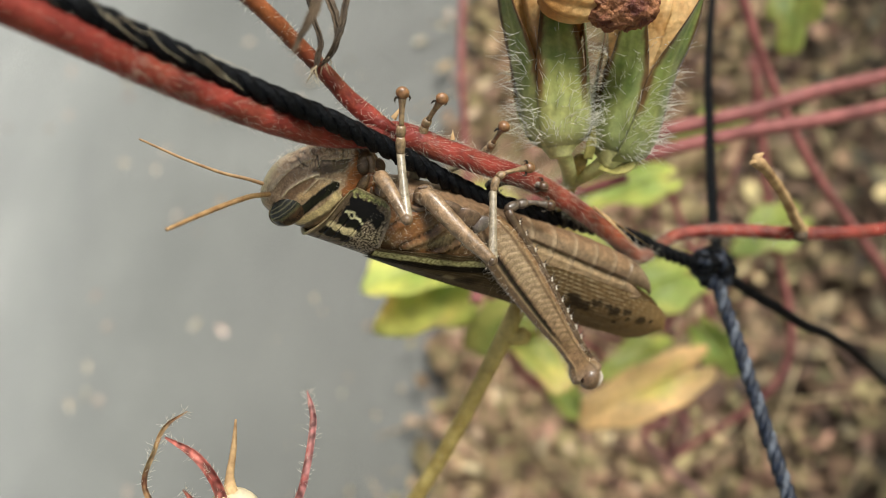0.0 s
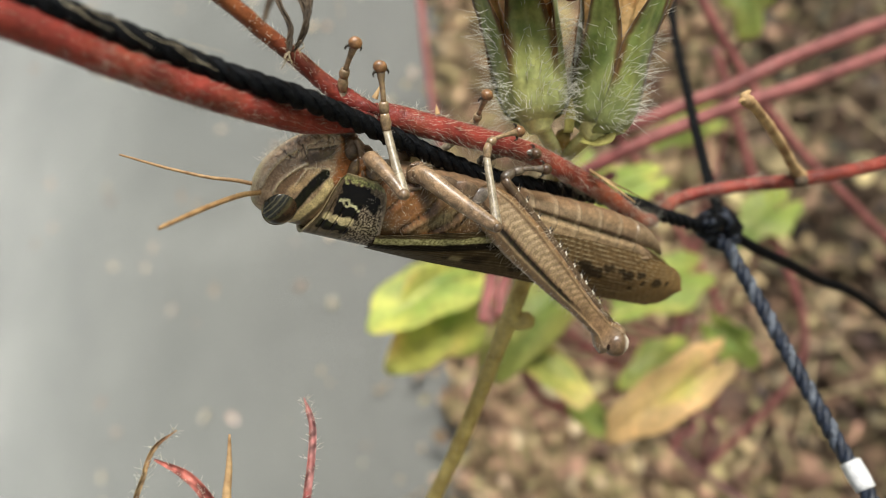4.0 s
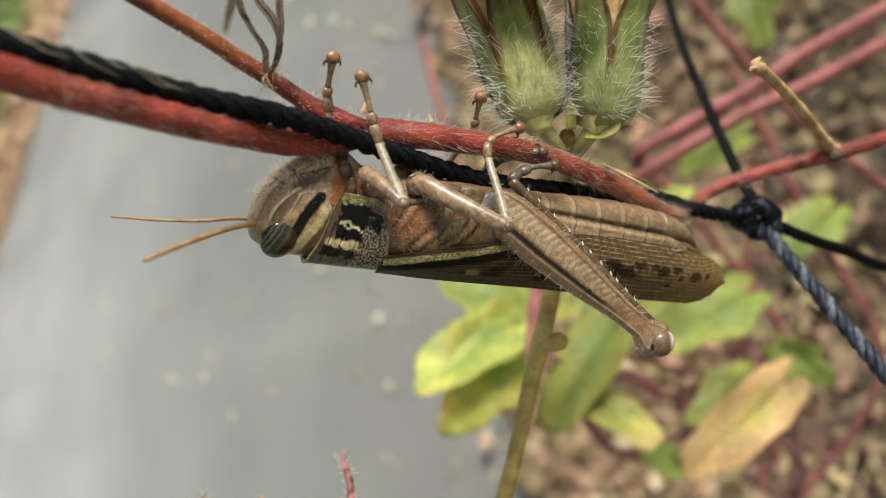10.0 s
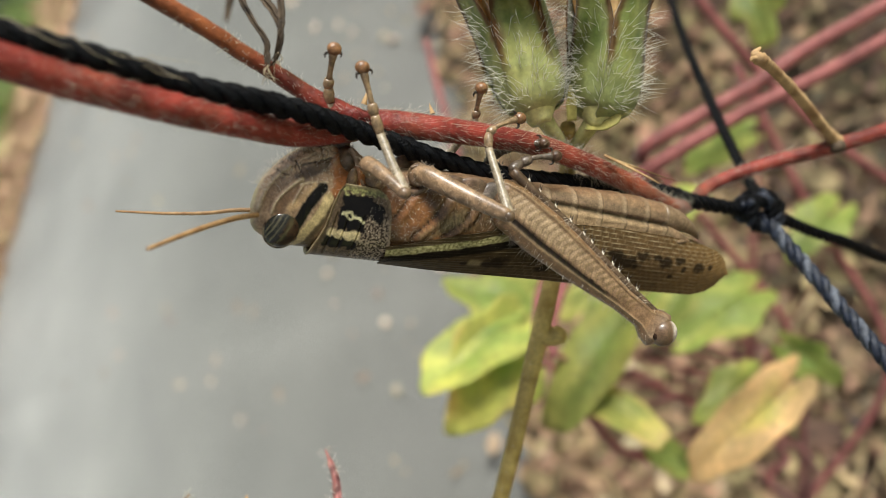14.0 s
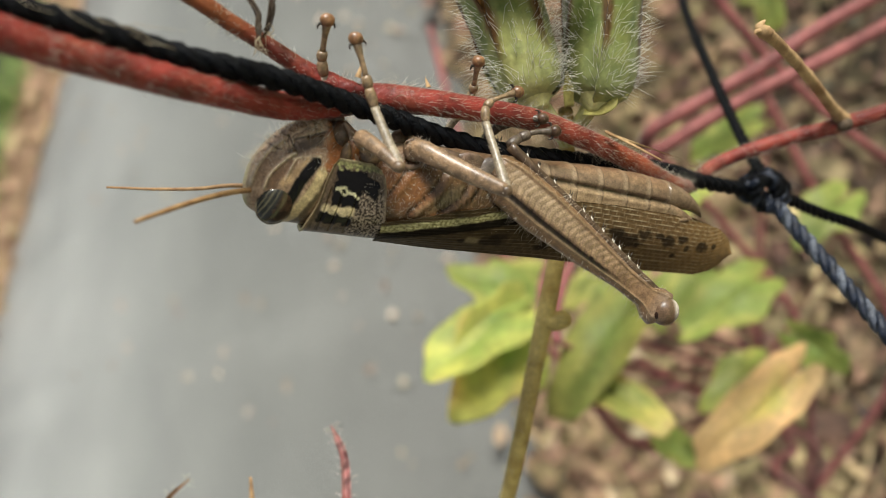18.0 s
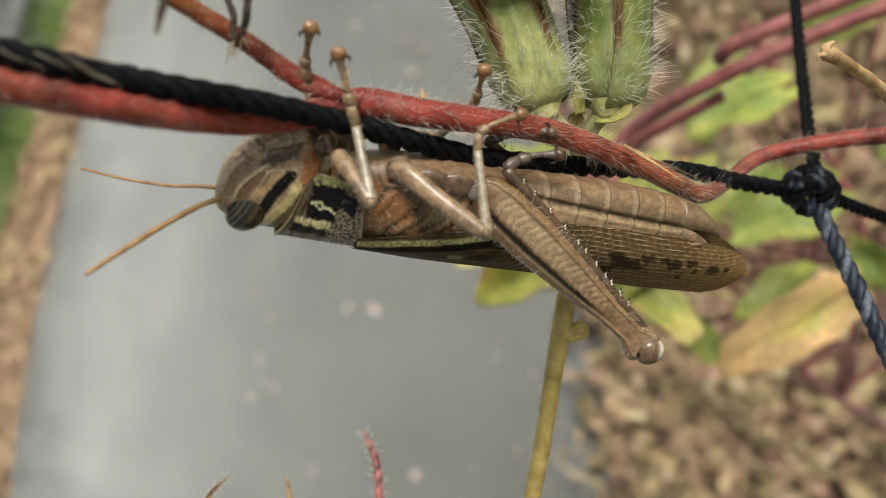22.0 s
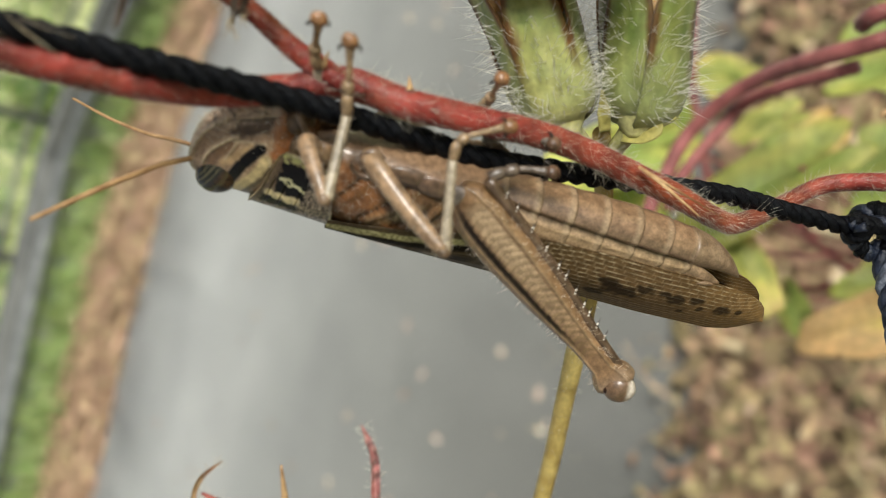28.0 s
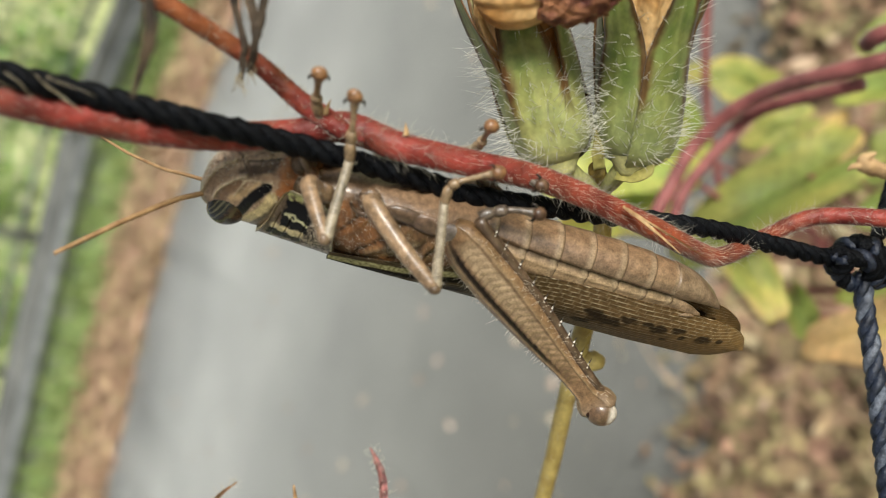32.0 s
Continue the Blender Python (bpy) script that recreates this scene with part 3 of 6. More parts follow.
    for pts, r in (([(-8.8, 0.35, 0.0), (-11.5, -0.1, -0.7), (-14.4, -1.0, -1.8), (-18.5, -2.0, -4.2), (-23.0, -3.0, -6.9)], (0.26, 0.23, 0.20, 0.17, 0.12)), ([(-8.8, 0.3, 1.8), (-11.2, 0.1, 3.8), (-14.0, -0.2, 6.6), (-17.0, -0.7, 9.8), (-20.2, -1.4, 13.2)], (0.30, 0.30, 0.29, 0.27, 0.20))):
        p = smooth_line(pts, 18)
        rr = np.interp(np.linspace(0, 1, len(p)), np.linspace(0, 1, 5), r) * (1 + 0.09 * np.cos(np.arange(len(p)) * 2 * np.pi / 3))
        feelers.append(part("antenna", tube(p, rr, 8, raw=True), HORN, head, "thin ochre ringed antenna", INSECT))

    # thorax, seen between the plates and legs
    shape = loft([(-1.6, -2.6, 5.2, 2.8), (1.5, -3.2, 5.9, 3.4), (5.0, -3.3, 6.9, 3.8), (9.0, -3.2, 7.3, 4.1), (13.0, -3.0, 7.5, 4.2), (17.0, -2.6, 7.4, 3.9), (20.5, -1.8, 7.3, 3.5)], 120, 22, 2.5)
    v = shape[0].copy()
    s, d = v[:, 0], v[:, 1]
    sp, fine = speckle(v, 1.3, 6), speckle(v, 0.22, 7)
    flank = np.clip((np.abs(v[:, 2]) - 1.2) / 0.8, 0, 1)
    col = mixc((0.14, 0.075, 0.032), (0.30, 0.175, 0.085), 0.5 + 0.8 * speckle(v, 2.4, 5) + 0.5 * fine)
    col = mixc(col, (0.42, 0.18, 0.06), bump01(s + 0.6 * d, 5.5, 11.0, 1.2) * bump01(d, 0.0, 5.5, 0.8) * 0.9)
    olive = stroke(v, [(8.6, 0.2), (10.5, 1.8), (12.6, 3.4)], 0.75, 0.4)
    col = mixc(col, mixc(np.tile((0.12, 0.10, 0.05), (len(v), 1)), np.tile((0.34, 0.29, 0.17), (len(v), 1)), 0.5 + 2.0 * fine), olive * 0.6)
    col = mixc(col, DARK, np.clip(sp * 1.4 - 0.25, 0, 0.7))
    seam = np.maximum.reduce([stroke(v, q, 0.13, 0.14) for q in ([(4.6, 1.6), (5.6, 3.2), (6.6, 5.6)], [(7.2, 0.0), (9.2, 2.6), (10.6, 5.4)], [(10.6, 0.6), (12.6, 2.4), (13.6, 4.4)], [(13.0, 1.6), (14.8, 3.6), (15.4, 6.2)], [(6.8, 5.0), (8.8, 5.9), (11.0, 6.3), (13.8, 6.1)])])
    lift = np.maximum.reduce([stroke(v, q, 0.3, 0.5) for q in ([(5.4, 1.6), (6.4, 3.2), (7.4, 5.4)], [(8.1, 0.0), (10.1, 2.4), (11.4, 5.0)], [(11.6, 0.6), (13.4, 2.4), (14.4, 4.4)], [(8.0, 6.4), (11.0, 6.9), (14.4, 6.8)])])
    v[:, 2] += np.sign(v[:, 2]) * flank * (0.22 * lift - 0.24 * seam + 0.10 * fine)
    col = mixc(col, DARK, seam * 0.9)
    col = mixc(col, (0.36, 0.24, 0.155), bump01(d, 6.0, 8.0, 0.8) * 0.8)
    belly = np.clip((d - 5.4) / 1.4, 0, 1) * (1 - flank)
    col = mixc(col, (0.36, 0.235, 0.15), belly)
    thorax = part("thorax", (v, shape[1]), CUTICLE, g, "orange-brown hairy thorax with dark seams", INSECT, col)
    gr = np.random.default_rng(5)
    nrm = gr.standard_normal((900, 3))
    base = np.c_[gr.uniform(2, 20, 900), gr.uniform(-1, 7.2, 900), 3.9 * np.ones(900)]
    base[:, 2] -= 1.6 * (np.abs(base[:, 1] - 2.2) / 5.2) ** 3
    tip = base + np.c_[gr.normal(0.1, 0.35, 900), gr.normal(0.2, 0.45, 900), gr.uniform(0.15, 0.6, 900)]
    part("hair_coat", hairs(base, tip, 0.013), BODY_HAIR, thorax, "fine pale hairs", INSECT, kind="stuff")
    dots = [ball((a, b, 3.95 - 1.3 * (abs(b - 2.2) / 5.2) ** 3), (0.055, 0.055, 0.05), 6, 4) for a, b in zip(gr.uniform(4.9, 13, 170), gr.uniform(0.0, 5.4, 170))]
    part("pale_granules", joined(dots), SPINE, thorax, "tiny pale granules", INSECT, kind="stuff")

    # pronotum: a saddle shell with a raised rim
    na, ns = 230, 120
    ph = np.radians(np.linspace(-118, 118, na))
    H = np.sign(np.cos(ph)) * np.abs(np.cos(ph)) ** 0.85
    W = np.sign(np.sin(ph)) * np.abs(np.sin(ph)) ** 0.8
    uu = np.linspace(0, 1, ns)
    top, mid = 5.7, 1.85
    V = mid - top * H
    V = np.where(V > 1.85, 1.85 + (V - 1.85) * 1.02, V)
    front = np.interp(V, [-4.0, -2.6, -0.2, 2.4, 4.2, 4.9], [-3.5, -3.3, -2.5, -2.0, -1.5, -0.9])
    rear = np.interp(V, [-4.0, -3.6, -2.7, -0.6, 2.0, 3.6, 4.4, 4.9], [6.9, 6.1, 5.2, 4.8, 4.4, 4.0, 3.4, 2.4])
    S = front[:, None] + (rear - front)[:, None] * uu
    wide = (3.55 + 0.75 * uu)[None] * W[:, None]
    Vg = np.repeat(V[:, None], ns, 1)
    edge = np.minimum(np.minimum(uu, 1 - uu)[None] * (rear - front)[:, None], ((118 - np.abs(np.degrees(ph))) / 118 * 7)[:, None])
    lift = 0.22 * np.exp(-(edge / 0.16) ** 2)
    groove = sum(np.exp(-((S - (c0 + 0.14 * (Vg - 1))) / 0.09) ** 2) for c0 in (-1.35, -0.1, 1.5)) * (Vg > -3.2) * np.clip((1.9 - Vg) / 0.4, 0, 1)
    out = lift - 0.16 * groove
    Lg = wide + np.sign(wide) * out * (np.abs(np.sin(ph))[:, None] + 0.2)
    Vg2 = Vg - out * 0.5 * np.sign(H)[:, None]
    P = np.stack([S, Vg2, Lg], -1)
    inner = P * np.array([1, 0.93, 0.9]) + np.array([0, 0.12, 0])
    verts = np.concatenate([P.reshape(-1, 3), inner.reshape(-1, 3)])
    faces = []
    N = na * ns
    for i in range(na - 1):
        for j in range(ns - 1):
            a = i * ns + j
            faces.append((a, a + 1, a + ns + 1, a + ns))
            faces.append((N + a, N + a + ns, N + a + ns + 1, N + a + 1))
    for i in range(na - 1):
        for j in (0, ns - 1):
            a = i * ns + j
            faces.append((a, a + ns, N + a + ns, N + a))
    for j in range(ns - 1):
        for i in (0, na - 1):
            a = i * ns + j
            faces.append((a, a + 1, N + a + 1, N + a))
    v = P.reshape(-1, 3)
    s, d = v[:, 0], v[:, 1]
    sp, sq = speckle(v, 0.45, 11), speckle(v, 0.9, 14)
    fine = speckle(v, 0.21, 15)
    col = mixc((0.13, 0.09, 0.05), (0.25, 0.18, 0.105), 0.4 + 0.8 * speckle(v, 1.5, 12) + 0.8 * fine)
    front_z = bump01(s, -4.0, -1.2 + 0.12 * d, 0.3)
    col = mixc(col, (0.10, 0.065, 0.035), front_z * np.clip(0.5 + 1.8 * np.sin(s * 7 - d), 0, 1) * 0.55)
    col = mixc(col, mixc(np.tile((0.045, 0.03, 0.02), (len(v), 1)), np.tile((0.46, 0.38, 0.29), (len(v), 1)), np.clip(0.42 + 3.2 * fine, 0, 1)), bump01(s + 0.3 * sp, 1.6 + 0.15 * d, 6.5, 0.3) * bump01(d + 0.4 * sp, -3.6, 2.2, 0.5) * 0.92)
    blk = bump01(s + 0.35 * sp, -1.0, 3.6, 0.2) * bump01(d + 0.35 * sp + 0.5 * np.clip(s - 1.6, 0, 2), 2.05, 3.95, 0.2)
    blk = np.maximum(blk, bump01(s + 0.35 * sp, -1.2, 1.9, 0.2) * bump01(d + 0.45 * sp, -0.05, 2.4, 0.2))
    blk = np.maximum(blk, bump01(s + 0.3 * sp, -2.3, 1.45, 0.2) * bump01(d + 0.35 * sp, -2.2, -1.05, 0.2))
    col = mixc(col, (0.85, 0.74, 0.44), bump01(s, -2.0, 1.5, 0.3) * bump01(d + 0.3 * sp, -1.15, -0.15, 0.25))
    col = mixc(col, BLACK, blk)
    worm = np.maximum(stroke(v + 0.25 * np.stack([sp, sq, sp], 1), [(-0.75, 1.75), (0.0, 2.0), (0.45, 1.5), (0.95, 1.45), (1.65, 0.95)], 0.17, 0.12), stroke(v, [(-0.5, 1.75), (0.1, 1.2), (0.5, 1.5)], 0.10, 0.12))
    col = mixc(col, (0.80, 0.80, 0.50), worm)
    col = mixc(col, mixc(np.tile((0.16, 0.17, 0.05), (len(v), 1)), np.tile((0.52, 0.54, 0.22), (len(v), 1)), np.clip(0.55 + 1.8 * fine, 0, 1)), bump01(s, -1.6, 5.0, 0.4) * bump01(d + 0.6 * sp, 4.05, 5.4, 0.25))
    rimf = np.exp(-(edge.reshape(-1) / 0.2) ** 2)
    col = mixc(col, (0.42, 0.34, 0.2), rimf * 0.85)
    part("pronotum", (verts, faces), CUTICLE, g, "saddle-shaped neck shield with black and cream marks", INSECT, np.concatenate([col, col]))

    # abdomen: overlapping rings
    prof = smooth_line([(17.5, -1.5, 7.4, 3.5), (24, -1.2, 7.7, 3.4), (31, -0.8, 8.0, 3.1), (37, -0.1, 8.0, 2.8), (42, 1.2, 7.5, 2.3), (46, 2.5, 6.2, 1.6), (48.8, 3.4, 4.4, 0.7)], 12)
    cuts = [17.5, 20.6, 24.2, 27.9, 31.6, 35.3, 38.9, 42.2]
    for i in range(len(cuts) - 1):
        x = np.linspace(cuts[i] - 0.5, cuts[i + 1] + 0.15, 12)
        rows = np.stack([x] + [np.interp(x, prof[:, 0], prof[:, c]) for c in (1, 2, 3)], 1)
        f = (x - x[0]) / (x[-1] - x[0])
        grow = -0.08 + 0.14 * f - 0.16 * (f > 0.97)
        rows[:, 1] -= grow
        rows[:, 2] += grow
        rows[:, 3] += grow
        n = 84
        ang = np.linspace(0, 2 * np.pi, n, endpoint=False)
        e = 2 / 2.5
        cc, ss = np.sign(np.cos(ang)) * np.abs(np.cos(ang)) ** e, np.sign(np.sin(ang)) * np.abs(np.sin(ang)) ** e
        m, h = (rows[:, 1] + rows[:, 2]) / 2, (rows[:, 2] - rows[:, 1]) / 2
        dd = m[:, None] + h[:, None] * cc
        ll = rows[:, 3:4] * ss
        line = 5.7 - 0.05 * (x - 30)[:, None]
        fold = np.exp(-((dd - line) / 0.28) ** 2) * (np.abs(ll) > 1)
        ll = ll - np.sign(ll) * 0.5 * fold + np.sign(ll) * 0.2 * np.exp(-((dd - line + 0.5) / 0.25) ** 2)
        v = np.stack([np.repeat(x[:, None], n, 1), dd, ll], -1).reshape(-1, 3)
        col = mixc((0.28, 0.175, 0.105), (0.42, 0.275, 0.17), 0.5 + 0.7 * speckle(v, 1.3, 20 + i) + 0.5 * speckle(v, 0.3, 30 + i))
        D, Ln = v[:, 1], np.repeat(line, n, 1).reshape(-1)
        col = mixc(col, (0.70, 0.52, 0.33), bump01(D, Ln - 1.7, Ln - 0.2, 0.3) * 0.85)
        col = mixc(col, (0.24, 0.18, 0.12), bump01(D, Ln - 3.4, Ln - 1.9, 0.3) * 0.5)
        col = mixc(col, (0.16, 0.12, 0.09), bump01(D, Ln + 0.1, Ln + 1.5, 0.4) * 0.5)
        # shade inside the side fold, painted over its dent
        col = mixc(col, DARK, fold.reshape(-1) * 0.9)
        col = mixc(col, (0.09, 0.055, 0.03), np.repeat(f > 0.95, n) * 0.6)
        # pale band paints the highlight near each ring's edge
        col = mixc(col, (0.62, 0.50, 0.36), np.repeat((f > 0.8) & (f < 0.93), n) * 0.4)
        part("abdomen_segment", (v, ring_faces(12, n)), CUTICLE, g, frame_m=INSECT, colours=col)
    tip = loft([(41.8, 4.0, 7.7, 2.2), (44.5, 4.2, 7.1, 1.9), (47, 4.1, 5.9, 1.3), (48.6, 3.7, 4.6, 0.7), (49.4, 3.4, 3.7, 0.15)], 32, 8)
    col = mixc((0.24, 0.165, 0.105), (0.40, 0.30, 0.2), 0.5 + 0.9 * speckle(tip[0], 1.2, 33))
    end = part("abdomen_tip", tip, CUTICLE, g, "pointed brown end of the abdomen", INSECT, col)
    for k in (-1, 1):
        plate = loft([(41.6, 1.4, 5.2, 0.5), (43.4, 1.8, 4.8, 0.6), (45.2, 2.6, 4.2, 0.45), (46.6, 3.1, 3.5, 0.15)], 16, 6)
        pv = plate[0] + np.array([0, 0, 1.75 * k])
        part("tail_plate", (pv, plate[1]), CUTICLE, end, frame_m=INSECT, colours=shade_leg((pv, 0), PALE, 0.25, 35))
        cer = tube([(43.6, 3.0, 2.2 * k), (45.0, 3.3, 2.3 * k), (46.2, 3.2, 2.0 * k)], [0.32, 0.26, 0.06], 8, 4)
        part("cercus", cer, CUTICLE, end, frame_m=INSECT, colours=shade_leg(cer, PALE, 0.2, 36))

    # wings: long folded covers with ridged veins
    for k in (1, -1):
        nu, nv = 430, 84
        sx = np.concatenate([np.linspace(4.6, 52, 370), np.linspace(52.1, 56.6, 60)])
        reach = sx - 1.5 * np.clip((sx - 38) / 18, 0, 1)
        up = np.interp(sx, [4.6, 8, 12.5, 18, 26, 34, 43, 50, 53, 54.6, 55.6, 56.3, 56.6], [-1.2, -0.3, 1.2, 2.5, 3.9, 4.1, 3.8, 3.1, 2.5, 1.85, 1.1, 0.1, -0.7])
        lo = np.interp(sx, [4.6, 10, 25, 42, 51, 53.6, 55.2, 56.1, 56.6], [-3.9, -4.0, -3.9, -4.2, -4.2, -3.6, -2.7, -1.7, -0.8])
        q = np.linspace(0, 1, nv)
        D = lo[:, None] + (up - lo)[:, None] * q
        side = np.interp(sx, [4.6, 12, 25, 40, 56.6], [3.7, 4.1, 4.0, 3.4, 1.5])
        Lw = side[:, None] * (0.42 + 0.58 * np.sin(np.clip(q * 1.5, 0, 1) * np.pi / 2))[None] - (0.5 * np.clip((sx - 14) / 10, 0, 1))[:, None] * (q ** 4)[None] + (0.55 * np.clip((21 - sx) / 6, 0, 1))[:, None] * q[None]
        Sg = np.repeat(sx[:, None], nv, 1)
        fan = (D - lo[:, None]) / (np.interp(sx, [4.6, 30, 56.6], [3.0, 7.6, 7.6])[:, None])
        long_v = np.abs(((fan * 13 + 0.012 * (Sg - 30) * fan * 6) % 1) - 0.5)
        vein = np.exp(-((long_v - 0.5) / 0.055) ** 2)
        cross = np.abs(((Sg * 0.85 + 0.35 * np.floor(fan * 13)) % 1) - 0.5)
        cvein = np.exp(-((cross - 0.5) / 0.06) ** 2) * 0.26
        ridge = np.maximum(vein, cvein * (Sg > 20))
        Lw = Lw + 0.06 * ridge
        P = np.stack([np.repeat(reach[:, None], nv, 1), D, k * Lw], -1)
        inn = P - np.array([0, 0, 0.14 * k])
        v = P.reshape(-1, 3)
        s, d = v[:, 0], v[:, 1]
        sp = speckle(v, 0.7, 40 + k)
        base_c = mixc(np.tile((0.055, 0.036, 0.015), (len(v), 1)), np.tile((0.115, 0.066, 0.026), (len(v), 1)), (s - 22) / 16)
        base_c = mixc(base_c, (0.22, 0.125, 0.038), np.clip((s - 42) / 12, 0, 1) * 0.8)
        col = mixc(base_c, base_c * 1.35, 0.5 + sp)
        col = mixc(col, (0.60, 0.49, 0.31), ridge.reshape(-1) * (0.25 + 0.75 * np.clip((s - 18) / 12, 0, 1)) * (0.45 + 0.4 * (fan.reshape(-1) > 0.55)))
        band = (d - (-2.3 + (s - 5.3) * 0.25)) + 0.15 * sp
        col = mixc(col, mixc(np.tile((0.20, 0.18, 0.06), (len(v), 1)), np.tile((0.50, 0.46, 0.22), (len(v), 1)), 0.5 + 1.6 * speckle(v, 0.25, 47)), bump01(band, 0.0, 0.85, 0.15) * bump01(s, 3, 19.5, 2.0) * 0.95)
        col = mixc(col, BLACK, bump01(band, -1.0, 0.0, 0.25) * bump01(s, 4, 24, 3.0) * 0.9)
        for cx, cy, rx, ry in ((18.3, -1.9, 1.9, 0.75), (36.3, -0.2, 2.2, 0.95), (34.6, 0.8, 1.5, 0.6), (38.6, 0.9, 1.3, 0.6), (41.3, 0.9, 0.7, 0.4), (43.0, 0.3, 1.1, 0.75), (45.4, 0.6, 0.9, 0.6), (46.4, -0.5, 0.5, 0.4), (49.2, -0.1, 1.0, 0.75), (51.2, 0.1, 0.45, 0.35), (33.8, -1.5, 1.3, 0.55), (25.0, -2.1, 1.1, 0.5), (14.3, -2.3, 0.5, 0.35), (44.6, -1.6, 0.5, 0.3)):
            e2 = ((s - cx) / rx) ** 2 + ((d - cy) / ry) ** 2 + 0.9 * sp
            col = mixc(col, (0.018, 0.013, 0.009), np.clip(1.45 - e2, 0, 1) * 0.85)
        col = mixc(col, (0.32, 0.25, 0.12), bump01(s, 14.8, 16.4, 0.5) * bump01(d, -2.5, -1.7, 0.4) * 0.7)
        verts = np.concatenate([v, inn.reshape(-1, 3)])
        N = nu * nv
        a = (np.arange(nu - 1)[:, None] * nv + np.arange(nv - 1)[None]).reshape(-1)
        f1 = np.stack([a, a + 1, a + nv + 1, a + nv], 1)
        f2 = f1[:, ::-1] + N
        rim = []
        for i in range(nu - 1):
            for j in (0, nv - 1):
                b = i * nv + j
                rim.append((b, b + nv, N + b + nv, N + b))
        faces = f1.tolist() + f2.tolist() + rim
        part("wing_cover", (verts, faces), WING, g, "long brown wing cover with dark spots and pale veins", INSECT, np.concatenate([col, col]))

    # hind legs
    for k in (1, -1):
        hip = np.array((15.6, 7.0, 3.0 * k))
        knee = np.array((38.7, -6.5, 10.8)) if k > 0 else np.array((39.2, -5.0, -5.6))
        ax = knee - hip
        ln = np.linalg.norm(ax)
        ax /= ln
        sd = np.array((0, 0, 1.0 * k))
        sd -= (sd @ ax) * ax
        sd /= np.linalg.norm(sd)
        upv = np.cross(ax, sd) * k
        if upv[0] < 0:
            upv = -upv
        x = np.linspace(0, 1, 260)
        top = np.interp(x, [0, 0.04, 0.12, 0.3, 0.55, 0.75, 0.88, 0.93, 0.97, 1], [0.9, 1.9, 2.5, 2.6, 2.0, 1.4, 1.4, 2.15, 2.3, 1.4])
        bot = np.interp(x, [0, 0.04, 0.12, 0.3, 0.55, 0.75, 0.88, 0.93, 0.97, 1], [0.9, 2.2, 3.1, 3.1, 2.35, 1.55, 1.4, 2.2, 2.4, 1.4])
        wid = np.interp(x, [0, 0.06, 0.2, 0.5, 0.8, 0.9, 0.95, 1], [0.9, 1.5, 1.75, 1.45, 1.05, 1.2, 1.55, 0.8])
        n = 88
        ang = np.linspace(0, 2 * np.pi, n, endpoint=False)
        cu, cl = np.cos(ang), np.sin(ang)
        e = 2 / 2.7
        cu, cl = np.sign(cu) * np.abs(cu) ** e, np.sign(cl) * np.abs(cl) ** e
        U = np.where(cu > 0, top[:, None] * cu, bot[:, None] * cu)
        Ls = wid[:, None] * cl
        q = U / np.where(U > 0, top[:, None], bot[:, None])
        # herring-bone ridges on the outer face, edged by two long keels
        chev = np.sin((x[:, None] * ln * 1.15 - np.abs(q - 0.05) * 1.4) * 2 * np.pi / 1.0)
        field = np.clip((0.62 - np.abs(q - 0.05)) / 0.12, 0, 1) * np.clip((0.86 - x[:, None]) / 0.06, 0, 1) * np.clip((x[:, None] - 0.05) / 0.05, 0, 1) * (cl > 0.2)
        keel = np.exp(-((np.abs(q - 0.05) - 0.68) / 0.07) ** 2) * (cl > 0.1)
        Ls = Ls + 0.03 * chev * field + 0.14 * keel - 0.10 * field
        P = hip + (x * ln)[:, None, None] * ax + U[..., None] * upv + Ls[..., None] * sd
        v = P.reshape(-1, 3)
        qq, xx, ff = q.reshape(-1), np.repeat(x, n), field.reshape(-1)
        fine = speckle(v, 0.3, 53)
        col = mixc((0.25, 0.15, 0.075), (0.40, 0.255, 0.14), 0.5 + 0.5 * speckle(v, 2.2, 50) + 0.6 * fine)
        outer = (cl > 0.1)[None].repeat(260, 0).reshape(-1)
        col = mixc(col, (0.60, 0.46, 0.30), ff * bump01(qq, -0.22, 0.6, 0.2) * np.clip((0.8 - xx) / 0.5, 0, 1) * 0.85)
        col = mixc(col, (0.13, 0.08, 0.04), ff * np.clip(-chev.reshape(-1) * 3 - 1.9, 0, 1) * 0.42 * np.clip((0.85 - xx) / 0.3, 0, 1))
        col = mixc(col, BLACK, bump01(qq + 0.06 * speckle(v, 0.8, 51), -0.60, -0.33 + 0.04 * xx, 0.08) * bump01(xx, 0.03, 0.72, 0.16) * outer * 0.95)
        col = mixc(col, (0.36, 0.21, 0.10), bump01(qq, -1.1, -0.62, 0.1) * outer * 0.8)
        # glossy highlight along the keels, painted as a paler brown
        col = mixc(col, (0.42, 0.31, 0.19), keel.reshape(-1) * outer * 0.6)
        col = mixc(col, (0.34, 0.26, 0.19), np.clip((xx - 0.9) / 0.04, 0, 1) * 0.6)
        fem = part("hind_femur", (v, ring_faces(260, n)), CUTICLE, g, "stout brown jumping thigh with herring-bone ridges", INSECT, col)
        cap = ball(knee - ax * 0.35 + sd * 0.75 + upv * 0.1, (1.7, 1.7, 1.3), 36, 26)
        cc = mixc((0.22, 0.14, 0.085), (0.92, 0.88, 0.82), np.clip(((cap[0] - knee) @ (ax * 0.72 + upv * 0.7)) * 2.4 - 1.0, 0, 1))
        part("knee_cap", cap, CUTICLE, fem, "knee with a pale shining tip", INSECT, cc)
